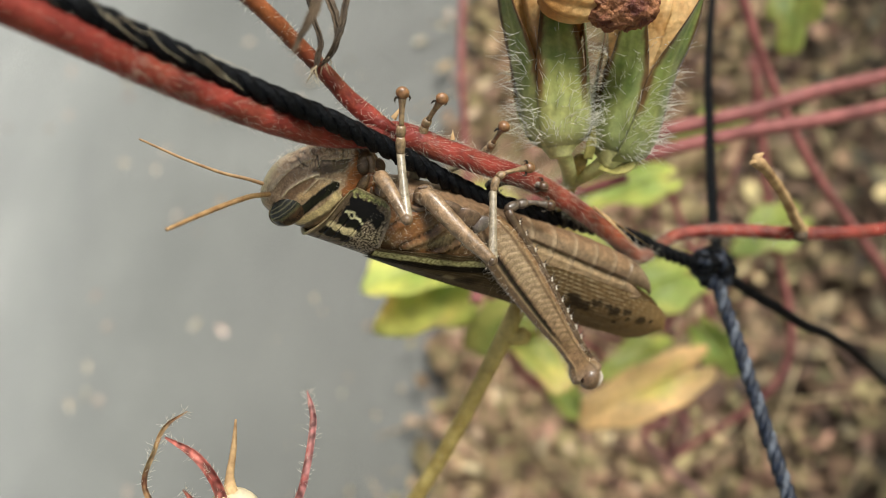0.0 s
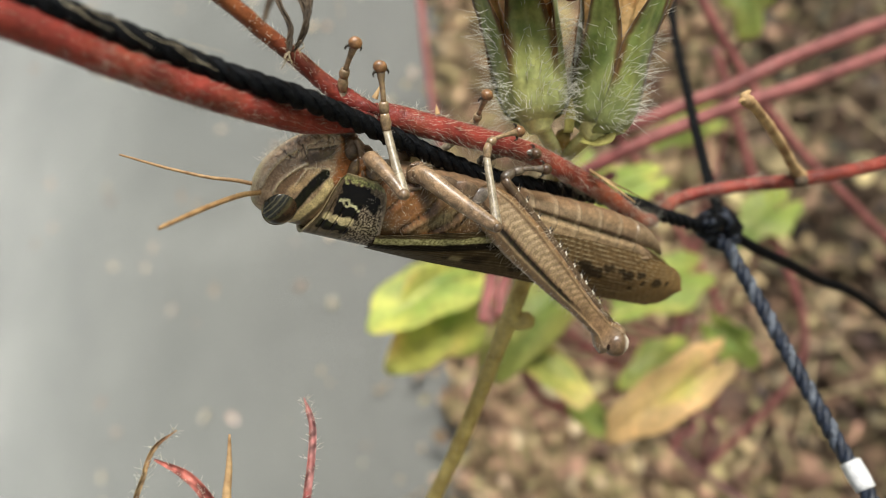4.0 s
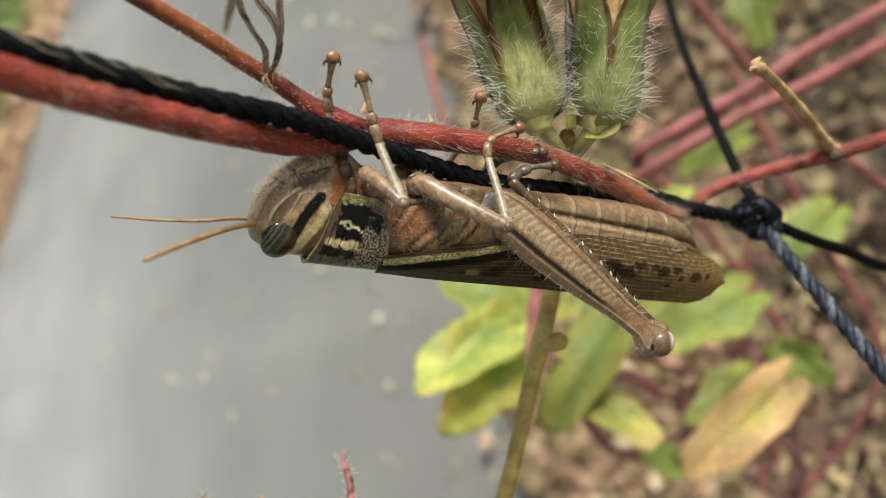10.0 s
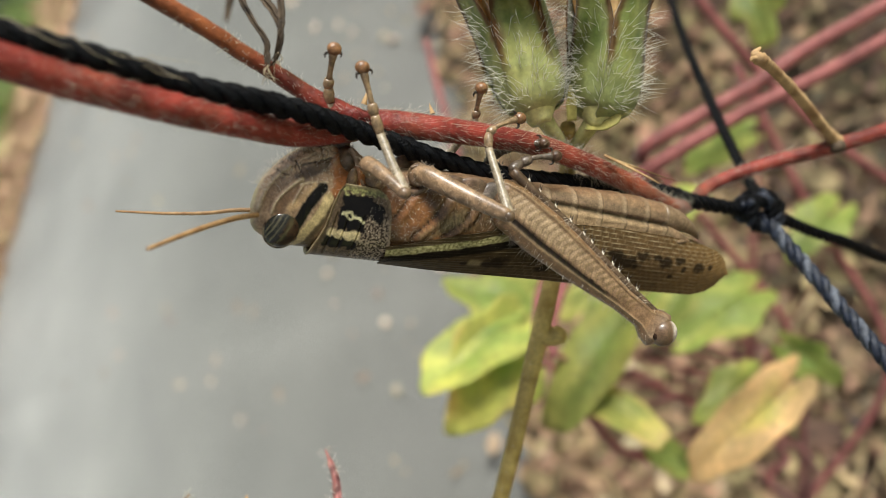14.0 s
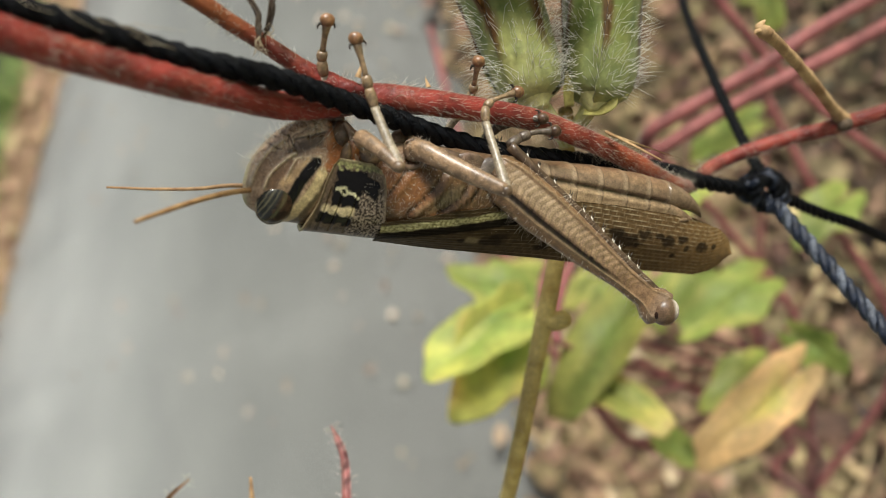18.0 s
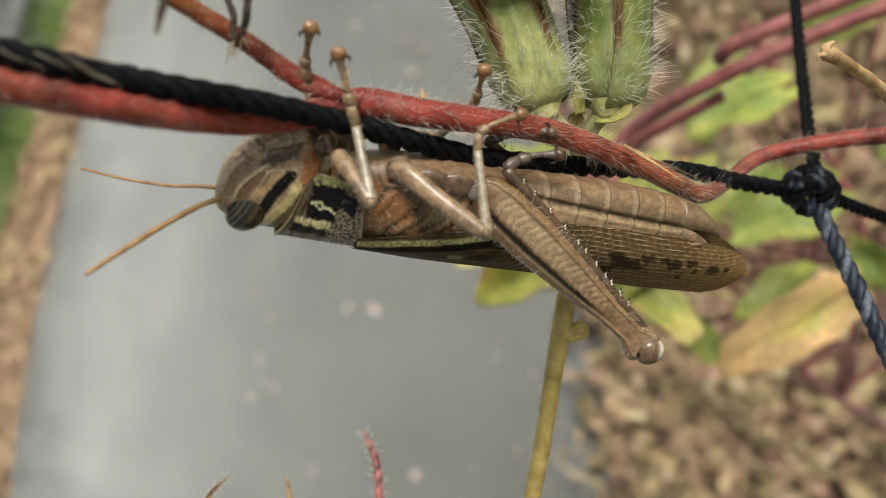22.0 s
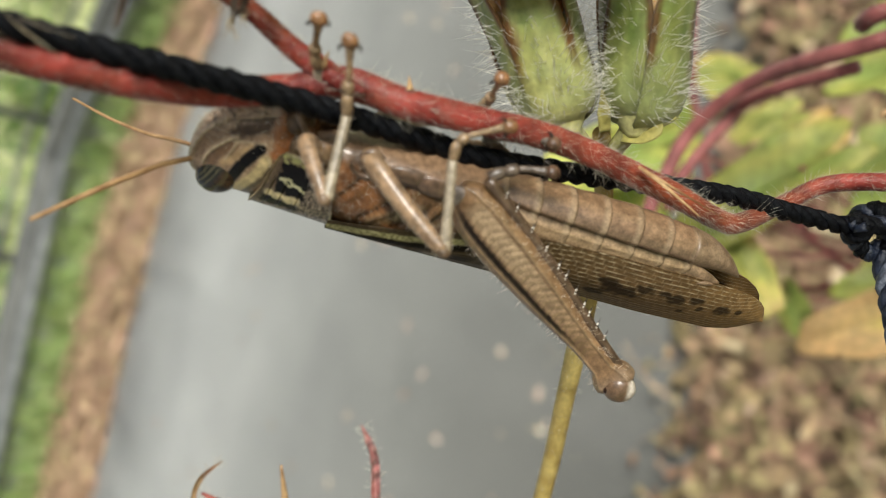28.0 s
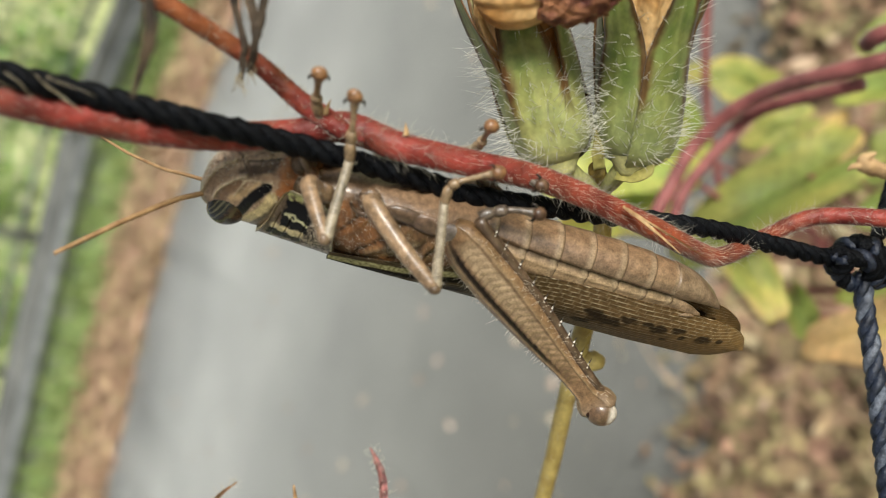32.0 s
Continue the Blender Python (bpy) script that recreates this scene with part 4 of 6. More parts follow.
        crescent = ball(knee - ax * 0.75 - upv * 0.55 + sd * 1.25, (0.95, 0.7, 0.42), 16, 12)
        part("knee_mark", crescent, CUTICLE, fem, "dark knee crescent", INSECT, np.tile((0.05, 0.025, 0.015), (len(crescent[0]), 1)))
        gh = np.random.default_rng(60 + k)
        ii = gh.integers(16, 242, 420)
        jj = gh.choice(np.r_[np.arange(0, 12), np.arange(n // 2 - 12, n // 2 + 14)], 420)
        hb = P[ii, jj]
        hd = np.sign(U[ii, jj])[:, None] * upv + 0.5 * gh.standard_normal((420, 3)) + 0.3 * ax
        part("thigh_hair", hairs(hb, hb + hd * gh.uniform(0.3, 0.8, (420, 1)), 0.02), BODY_HAIR, fem, "short pale hairs", INSECT, kind="stuff")
        # shin folded back along the thigh, with two rows of spines
        top_end = np.array((17.6, 9.2, 3.6)) if k > 0 else np.array((17.4, 9.2, -3.0))
        a0 = knee + upv * 1.0 - ax * 0.2
        midp = hip + ax * ln * 0.45 + upv * 2.35 - sd * 0.1
        tib = smooth_line([a0, hip + ax * ln * 0.75 + upv * 1.6 - sd * 0.05, midp, top_end], 14)
        tv = tube(tib, [0.75, 0.55, 0.5, 0.55, 0.6], 12, raw=True)
        tcol = shade_leg(tv, (0.15, 0.10, 0.065), 0.3, 63)
        shin = part("hind_tibia", tv, CUTICLE, g, "dark slender shin folded along the thigh", INSECT, tcol)
        for row in (0.5, -0.35):
            for f in np.linspace(0.30, 0.95, 11):
                b = tib[int(f * (len(tib) - 1))]
                out_d = upv * 0.9 + sd * (row + 0.15) * 0.9 - ax * 0.5
                out_d /= np.linalg.norm(out_d)
                sp_ob = part("spine", spike(b + out_d * 0.3, b + out_d * 1.3, 0.125, 7), SPINE, shin, "ivory spine with a black point", INSECT)
                part("spine_point", spike(b + out_d * 0.92, b + out_d * 1.6, 0.085, 6), CLAW, shin, frame_m=INSECT)
        if k > 0:
            tarsus_parts(g, [(17.6, 9.2, 3.3), (18.9, 10.1, 2.9), (20.6, 11.0, 2.8), (22.6, 11.5, 2.9)], (0.17, 0.13, 0.10), 70, 0.62)
        else:
            tarsus_parts(g, [(17.4, 9.2, -3.0), (18.8, 10.6, -2.2), (20.6, 11.9, -1.4), (22.6, 12.4, -0.6)], (0.17, 0.13, 0.10), 71, 0.6)

    # front and middle legs
    limbs = [
        ("front", [(2.0, 6.2, 3.4), (0.6, 7.6, 4.6), (2.1, 6.9, 7.6), (3.4, 6.0, 9.6)], [0.78, 0.9, 0.76, 0.6], [(3.5, 6.0, 9.6), (2.6, 8.2, 6.9), (1.6, 10.8, 3.9)], [0.62, 0.5, 0.48], [(1.6, 10.8, 3.9), (0.7, 12.6, 3.7), (-0.1, 14.4, 3.6), (-1.2, 16.7, 3.5)], 0.58),
        ("front", [(2.0, 6.2, -3.0), (0.2, 7.2, -3.6), (-0.6, 7.9, -2.6), (-1.0, 8.6, -0.8)], [0.9, 1.0, 0.85, 0.62], [(-1.4, 7.4, -1.4), (-2.3, 10.2, -1.4), (-3.3, 12.8, -1.0)], [0.62, 0.5, 0.48], [(-3.3, 12.8, -1.0), (-3.8, 14.3, -0.6), (-4.0, 15.8, 0.0), (-4.15, 17.9, 0.9)], 0.6),
        ("middle", [(6.6, 7.3, 3.4), (7.6, 7.2, 4.9), (11.2, 6.2, 8.1), (14.7, 5.4, 10.7)], [1.0, 1.15, 1.0, 0.75], [(14.8, 5.4, 10.7), (14.1, 8.2, 8.3), (13.3, 11.4, 5.4)], [0.62, 0.46, 0.44], [(13.3, 11.4, 5.4), (13.3, 12.9, 4.7), (14.4, 13.9, 4.2), (16.9, 14.9, 3.2)], 0.5),
        ("middle", [(6.6, 7.3, -2.6), (7.6, 7.4, -4.2), (10.5, 6.6, -6.6), (13.2, 6.2, -8.2)], [1.0, 1.1, 0.95, 0.72], [(13.3, 6.2, -8.2), (14.0, 9.6, -5.6), (14.6, 12.6, -3.4)], [0.62, 0.46, 0.44], [(14.6, 12.6, -3.4), (14.5, 13.9, -2.6), (14.2, 15.2, -2.0), (13.9, 16.9, -1.3)], 0.56),
    ]
    shins = []
    for i, (which, fp, fr, tp, tr_, ap, ar) in enumerate(limbs):
        sh = leg_segment(fp, fr, 0.85, 14, 8)
        fm = part(which + "_femur", sh, LIMB, g, "brown hairy thigh of the " + which + " leg", INSECT, shade_leg(sh, (0.42, 0.28, 0.17), 0.3, 80 + i))
        part("thigh_hair", hair_on_tube(fp, fr, 150, 0.7, 0.018, 0.3, 85 + i), BODY_HAIR, fm, "fine pale hairs", INSECT, kind="stuff")
        cx = ball(np.asarray(fp[0]) + (0.2, -0.2, 0), (1.25, 1.35, 0.8), 26, 18)
        part("coxa", cx, LIMB, fm, "swollen hip joint", INSECT, shade_leg(cx, (0.27, 0.17, 0.10), 0.35, 90 + i))
        kn = ball(fp[-1], (0.70, 0.66, 0.70), 16, 12)
        part("knee_joint", kn, LIMB, fm, frame_m=INSECT, colours=shade_leg(kn, (0.24, 0.16, 0.10), 0.25, 92))
        sh = leg_segment(tp, tr_, 0.9, 12, 8)
        tb = part(which + "_tibia", sh, LIMB, g, "slender grey-brown shin of the " + which + " leg", INSECT, shade_leg(sh, (0.46, 0.39, 0.29), 0.3, 95 + i))
        part("shin_hair", hair_on_tube(tp, tr_, 60, 0.5, 0.018, 0.5, 98 + i), BODY_HAIR, tb, "fine pale hairs", INSECT, kind="stuff")
        tarsus_parts(tb if i != 2 else g, ap, (0.42, 0.29, 0.17), 100 + 5 * i, ar, i != 2)
        shins.append(tb)
    # hip sockets: swollen rims round the leg bases, and the glossy dome above the thigh
    for c, r in (((6.5, 6.6, 3.7), 1.55), ((1.9, 5.9, 3.3), 1.3)):
        ring = [(c[0] + r * np.cos(w), c[1] + r * 0.95 * np.sin(w), c[2] + 0.1 * np.sin(w)) for w in np.linspace(-2.9, 2.2, 15)]
        rs = tube(ring, [0.12, 0.3, 0.34, 0.3, 0.1], 12, 6)
        part("hip_socket", rs, LIMB, thorax, "swollen rim round the leg base", INSECT, shade_leg(rs, (0.22, 0.14, 0.09), 0.25, 120))
    for c, r, cl in (((15.6, 6.3, 3.75), (1.35, 1.3, 0.7), (0.34, 0.28, 0.25)), ((13.2, 6.6, 3.75), (2.0, 1.2, 0.45), (0.22, 0.14, 0.095)), ((10.6, 6.7, 3.6), (2.2, 1.0, 0.5), (0.20, 0.13, 0.085))):
        dome = ball(c, r, 26, 18)
        part("hip_plate", dome, LIMB, thorax, "rounded plate over the hip", INSECT, shade_leg(dome, cl, 0.25, 122, 0.6))
    return g, shins, feelers


# ---- the net and the vine ----
def laid_rope(net, points, radius, pitch, mats, name="rope", label=""):
    """Three strands laid round each other; the rope's core carries them."""
    p = smooth_line(points, 10)
    length = np.linalg.norm(np.diff(p, axis=0), axis=1).sum()
    core = part(name, tube(points, [radius * 0.5], 8, 10), mats[0], net, label, NET)
    for i in range(3):
        part("strand", strand(points, radius * 0.56, radius * 0.47, length / pitch, i * 2 * np.pi / 3, 8), mats[i % len(mats)], core, frame_m=NET)
    return core


ROPE_LINE = [(-34.0, -22.0, 15.0), (-12.0, -2.6, 5.6), (-5.2, 3.9, 2.8), (-2.53, 6.4, 1.8), (-1.94, 7.05, 1.58), (-1.19, 7.71, 1.34), (-0.61, 8.43, 1.12), (0.18, 9.32, 0.78), (0.65, 9.74, 0.61), (1.7, 10.68, 0.40), (2.81, 11.66, 0.2), (3.46, 12.31, -0.02), (4.35, 13.05, -0.28)]
VINE_LINE = [(-12.0, -5.0, 5.4), (-5.175, 3.435, 2.59), (-2.929, 6.148, 1.716), (-2.67, 6.458, 1.613), (-2.36, 6.769, 1.499), (-2.039, 7.12, 1.39), (-1.677, 7.51, 1.285), (-1.3, 8.06, 1.23), (-0.89, 8.5, 1.265), (-0.487, 8.8, 1.325), (0.06, 8.97, 1.15), (0.65, 9.38, 1.0), (1.15, 9.79, 0.87), (1.54, 10.13, 0.7), (1.94, 10.48, 0.48), (2.36, 10.9, 0.23), (2.74, 11.33, -0.03), (2.98, 11.64, -0.11), (3.43, 12.6, 0.02), (3.98, 12.95, 0.275), (4.9, 12.95, 0.33), (5.97, 12.95, 0.28), (7.6, 13.2, 0.38), (12.0, 14.6, 1.0)]
VINE_R = [0.15, 0.155, 0.158, 0.158, 0.158, 0.156, 0.15, 0.142, 0.135, 0.16, 0.145, 0.138, 0.135, 0.132, 0.13, 0.128, 0.12, 0.115, 0.108, 0.108, 0.112, 0.118, 0.112, 0.11]


def build_net():
    net = thing("garden_net", NET @ Vector((4.6, 13.2, -0.3)), "black knotted climbing net of twisted rope", "net")
    laid_rope(net, ROPE_LINE, 0.118, 0.62, [ROPE], label="black twisted rope under the insect")
    laid_rope(net, [(4.75, 13.3, -0.38), (5.6, 14.12, -0.80), (7.0, 15.45, -1.42), (12, 21.5, -3.6), (34, 52, -15), (62.6, 94.5, -29.8)], 0.10, 0.5, [ROPE], label="black twisted rope going down to the ground")
    down = laid_rope(net, [(4.6, 13.15, -0.42), (4.72, 13.0, -0.95), (4.9, 12.75, -1.7), (5.15, 12.3, -2.9), (5.5, 11.6, -4.6), (6.3, 9.9, -8.4), (8.5, 5.0, -18.0)], 0.122, 0.62, [ROPE_BLUE, ROPE_PALE, ROPE_BLUE], label="navy and pale grey twisted cross rope")
    band = tube([(5.40, 11.81, -4.08), (5.48, 11.64, -4.46)], [0.15, 0.158, 0.145], 14, 4)
    part("tape_band", band, TAPE, down, "white tape wound round the rope", NET)
    laid_rope(net, [(4.75, 13.45, -0.1), (4.95, 14.3, 0.7), (5.4, 15.9, 2.6), (6.1, 18.0, 5.4), (8.6, 24.0, 13.0)], 0.1, 0.6, [ROPE], label="black twisted cross rope behind the vine")
    gr = np.random.default_rng(64)
    line = smooth_line(ROPE_LINE, 40)
    for i in range(14):
        c = line[int(gr.uniform(0.115, 0.30) * len(line))]
        a = c + gr.normal(0, 0.03, 3) + (-0.06, -0.10, 0.09)
        b = c + gr.normal(0, 0.05, 3) + (0.12, -0.13, -0.04)
        e = b + gr.normal(0, 0.05, 3) + (0.16, 0.04, -0.10)
        part("bark_fibre", tube([a, (a + b) / 2 + (0.0, -0.05, 0.02), b, e], [0.002, 0.0034, 0.003, 0.001], 5, 5), BARK_FIBRE, net, "thin pale fibre caught on the rope", NET)
    # the knot: rope turned round itself twice
    c = np.array((4.58, 13.2, -0.27))
    ax = np.array((0.70, 0.62, -0.30))
    ax /= np.linalg.norm(ax)
    b1 = np.cross(ax, (0, 0, 1.0))
    b1 /= np.linalg.norm(b1)
    b2 = np.cross(ax, b1)
    def turn(r, a0, a1, x0, x1, n=16):
        return [c + ax * (x0 + (x1 - x0) * i / (n - 1)) + r * (np.cos(a0 + (a1 - a0) * i / (n - 1)) * b1 + np.sin(a0 + (a1 - a0) * i / (n - 1)) * b2) for i in range(n)]
    for line in (turn(0.20, 0.2, 5.4, -0.44, -0.05), turn(0.23, 2.4, 8.2, -0.18, 0.22), turn(0.20, 4.2, 9.8, 0.1, 0.44), [c - ax * 0.5 + b2 * 0.05, c + b1 * 0.26 - ax * 0.1, c + b2 * 0.28 + ax * 0.2, c + ax * 0.5], [c - ax * 0.3 + b2 * 0.22, c + b2 * 0.32, c + ax * 0.35 + b1 * 0.12]):
        k = part("knot_turn", tube(line, [0.10], 8, 5), ROPE, net, "tight black knot where the ropes meet", NET)
        for i in range(2):
            part("strand", strand(line, 0.062, 0.062, 3.2, i * 3.14, 7), ROPE if i else ROPE_BLUE, k, frame_m=NET)
    return net


def sepal_shape(base, axis, out, length, width, open_, rad, seed):
    """A lance-shaped sepal that hugs the pod, then leans outward; returns shape and colours."""
    g = np.random.default_rng(seed)
    side = np.cross(axis, out)
    nx, ny = 40, 13
    x = np.linspace(0, 1, nx)
    r = np.interp(x, [0, 0.02, 0.05, 0.10, 0.18, 0.32, 0.6, 1], [0.10, rad * 0.62, rad * 0.92, rad * 1.10, rad * 1.20, rad * 1.24, rad * 1.32, rad * 1.35 + open_ * 1.3])
    w = width * np.interp(x, [0, 0.03, 0.08, 0.2, 0.5, 0.8, 1], [0.35, 0.75, 0.92, 0.98, 0.84, 0.42, 0.02])
    y = np.linspace(-1, 1, ny)
    wave = 0.03 * np.sin(x * 9 + seed) * y[:, None] ** 2
    arc = w[None] * y[:, None] / np.maximum(r, 0.2)[None]
    P = base + (x * length)[None, :, None] * axis + ((r[None] + wave) * np.cos(arc) + 0.16 * (np.abs(y[:, None]) ** 3) * (w * np.clip(x * 5 - 0.6, 0, 1))[None])[..., None] * out + (np.maximum(r, 0.2)[None] * np.sin(arc))[..., None] * side
    P = P + (0.02 * g.standard_normal(3))
    low = P - 0.018 * out
    ring = np.concatenate([P, low[::-1]], 0).transpose(1, 0, 2)
    v = ring.reshape(-1, 3)
    yy = np.tile(np.r_[y, y[::-1]], nx)
    xx = np.repeat(x, 2 * ny)
    col = mixc((0.50, 0.54, 0.30), (0.17, 0.235, 0.06), np.clip((xx - 0.04) * 2.7, 0, 1))
    col = mixc(col, (0.33, 0.33, 0.11), np.clip(0.5 + 1.6 * speckle(v, 0.2, seed), 0, 1) * 0.5)
    col = mixc(col, (0.52, 0.55, 0.28), bump01(np.abs(yy), 0.0, 0.08, 0.08) * 0.5)
    col = mixc(col, (0.13, 0.065, 0.022), bump01(np.abs(yy) + 0.22 * speckle(v, 0.12, seed + 1), 0.74, 1.4, 0.16) * np.clip(xx * 6 - 1.0, 0, 1))
    col = mixc(col, (0.56, 0.58, 0.30), bump01(np.abs(yy), 0.5, 0.70, 0.2) * 0.25)
    return (v, ring_faces(nx, 2 * ny)), col, P


def seed_pod(plant, base, axis, up_len, seed, turn0, count=5, rad=0.36, flower=True, ripe=1.0):
    base, axis = np.asarray(base, float), np.asarray(axis, float)
    axis = axis / np.linalg.norm(axis)
    a = np.cross(axis, (0.1, 1, 0.2))
    a /= np.linalg.norm(a)
    b = np.cross(axis, a)
    g = np.random.default_rng(seed)
    cup = tube([base - axis * 0.1, base + axis * 0.1, base + axis * 0.3, base + axis * 0.8, base + axis * 1.15], [0.13, 0.26, rad * 0.95, rad * 0.9, 0.1], 24, 6)
    pod = part("seed_pod", cup, SEPAL, plant, "green hairy morning glory seed pod in pointed sepals", NET, np.tile((0.66, 0.68, 0.38), (len(cup[0]), 1)))
    for i in range(count):
        w = turn0 + i * 2 * np.pi / count
        out = np.cos(w) * a + np.sin(w) * b
        shape, col, P = sepal_shape(base, axis, out, up_len * g.uniform(0.85, 1.1), 0.36, 0.10 + 0.16 * g.uniform(), rad + 0.03 * (i % 2), seed * 10 + i)
        sp = part("sepal", shape, SEPAL, pod, "pointed green sepal with brown edges", NET, col * np.array((ripe, ripe ** 0.8, ripe)))
    # dense hairs on the lower half, thinner above
    n = 640
    h = 0.08 + g.beta(1.1, 2.4, n) * 1.7
    w = g.uniform(0, 2 * np.pi, n)
    out = np.cos(w)[:, None] * a + np.sin(w)[:, None] * b
    r = np.interp(h, [0, 0.05, 0.12, 0.24, 0.43, 1.8], [0.12, rad * 0.62, rad * 0.92, rad * 1.10, rad * 1.20, rad * 1.27])
    B = base + h[:, None] * axis + r[:, None] * out
    way = out + axis * g.normal(0.12, 0.32, (n, 1)) + 0.22 * g.standard_normal((n, 3))
    way /= np.linalg.norm(way, axis=1)[:, None]
    ln = np.interp(h, [0, 0.3, 0.9, 1.8], [0.18, 0.30, 0.32, 0.26])[:, None] * g.uniform(0.35, 1.2, (n, 1))
    part("pod_hair", hairs(B, B + way * ln * 1.2, 0.0034, 0.04, seed), POD_HAIR, pod, "long white bristly hairs", NET, kind="stuff")
    if flower:
        nx, ny = 40, 48
        x = np.linspace(0, 1, nx)
        th = np.linspace(0, 2 * np.pi, ny, endpoint=False)
        top = base + axis * 0.75
        pv = np.zeros((nx, ny, 3))
        for i, f in enumerate(x):
            rr = np.interp(f, [0, 0.35, 0.7, 1], [0.24, 0.35, 0.48, 0.40])
            crinkle = 1 + (0.06 + 0.22 * f) * np.sin(th * 7 + seed + 3 * f) + 0.12 * f * np.sin(th * 17 + 5 * f)
            c = top + axis * f * 1.65 + flower[0] * np.asarray(flower[1]) * f ** 2
            pv[i] = c + (rr * crinkle)[:, None] * (np.cos(th)[:, None] * a + np.sin(th)[:, None] * b)
        part("withered_flower", (pv.reshape(-1, 3), ring_faces(nx, ny)), PETAL, pod, "papery orange-brown withered flower tube", NET)
    return pod


def build_vine():
    plant = thing("climbing_vine", NET @ Vector((12.0, 14.6, 1.0)), "red hairy morning glory vine twined with the rope", "vine")
    shape = tube(VINE_LINE, VINE_R, 22, 12, lumps=0.012)
    v = shape[0]
    col = mixc((0.95, 0.9, 0.9), (1.05, 1.0, 1.0), 0.5 + speckle(v, 0.3, 2))
    col = mixc(col, (0.8, 1.15, 0.9), np.clip(speckle(v, 0.5, 4) * 1.5 - 0.15, 0, 0.6))
    col = mixc(col, (0.92, 1.7, 0.75), np.clip((v[:, 0] - 1.2) / 2.2, 0, 0.6) * np.clip((4.2 - v[:, 0]) / 0.8, 0.1, 1) + 0.3 * np.clip(speckle(v, 0.25, 8), 0, 1))
    stem = part("main_stem", shape, VINE_RED, plant, "red fuzzy twining stem", NET, col)
    part("stem_hair", hair_on_tube(VINE_LINE, VINE_R, 7000, 0.10, 0.0010, 1.8, 21, span=(0.03, 0.97)), WHITE_HAIR, stem, "short pale stem hairs", NET, kind="stuff")
    part("stem_hair", hair_on_tube(VINE_LINE, VINE_R, 900, 0.20, 0.0016, 0.8, 22, span=(0.40, 0.92)), WHITE_HAIR, stem, "long pale stem hairs", NET, kind="stuff")
    br = [(-0.45, 8.62, 1.32), (-0.66, 8.58, 1.40), (-0.85, 8.53, 1.52), (-1.06, 8.39, 1.69), (-1.34, 8.19, 1.99), (-1.6, 7.92, 2.23), (-1.8, 7.66, 2.42), (-2.6, 6.8, 3.1), (-5.0, 4.6, 5.4)]
    rr = [0.03, 0.09, 0.115, 0.100, 0.092, 0.09, 0.09, 0.088, 0.085]
    shape = tube(br, rr, 18, 10, lumps=0.01)
    v = shape[0]
    col = mixc((1.0, 1.0, 1.0), (0.95, 2.0, 0.85), np.clip((v[:, 2] - 1.5) * 1.2 + 0.5 * speckle(v, 0.2, 6), 0, 0.85))
    branch = part("side_branch", shape, VINE_RED, plant, "red-brown side branch from the fork", NET, col)
    part("stem_hair", hair_on_tube(br, rr, 420, 0.10, 0.0024, 0.4, 23, span=(0, 0.8)), WHITE_HAIR, branch, "short pale stem hairs", NET, kind="stuff")
    for i, (bx, d) in enumerate((((-0.55, 8.5, 1.47), (0.1, -0.05, 0.14)), ((0.12, 8.9, 1.28), (0.0, -0.02, 0.13)), ((2.05, 10.3, 0.55), (0.9, 0.4, -0.55)))):
        bb = np.array(bx)
        part("leaf_scar", spike(bb, bb + d, 0.035 if i < 2 else 0.02, 6), TWIG, stem, "small dry scale", NET)
    bract = strip([(2.02, 10.25, 0.58), (2.3, 10.4, 0.36), (2.62, 10.55, 0.08)], [0.016, 0.018, 0.005], (0.3, -1, 0.3), 0.012, 6)
    part("dry_bract", bract, TWIG, stem, "pale dry bract fibre", NET)
    # broken twig on the thin end of the stem
    tw = [(5.97, 12.92, 0.33), (5.75, 12.6, 0.48), (5.2, 11.7, 0.78), (4.6, 10.75, 1.03), (4.28, 10.28, 1.15)]
    part("broken_twig", tube(tw, [0.12, 0.082, 0.076, 0.07, 0.072], 12, 8, lumps=0.05), TWIG, plant, "short brown broken twig stub", NET)
    part("twig_end", tube([(4.30, 10.30, 1.14), (4.22, 10.22, 1.17), (4.19, 10.2, 1.23), (4.28, 10.2, 1.29)], [0.075, 0.085, 0.06, 0.012], 10, 5, lumps=0.12, seed=4), TWIG, plant, "pale torn twig end", NET)
    part("twig_splinter", tube([(4.22, 10.22, 1.17), (4.10, 10.12, 1.16), (4.06, 10.1, 1.12)], [0.04, 0.03, 0.006], 8, 4), TWIG, plant, "pale splinter of the torn twig", NET)
    part("leaf_scar", ball((5.93, 12.84, 0.24), (0.13, 0.12, 0.10), 14, 10), WISP, plant, "dark scar at the foot of the twig", NET)
    return plant, [branch] + build_wisps(plant)


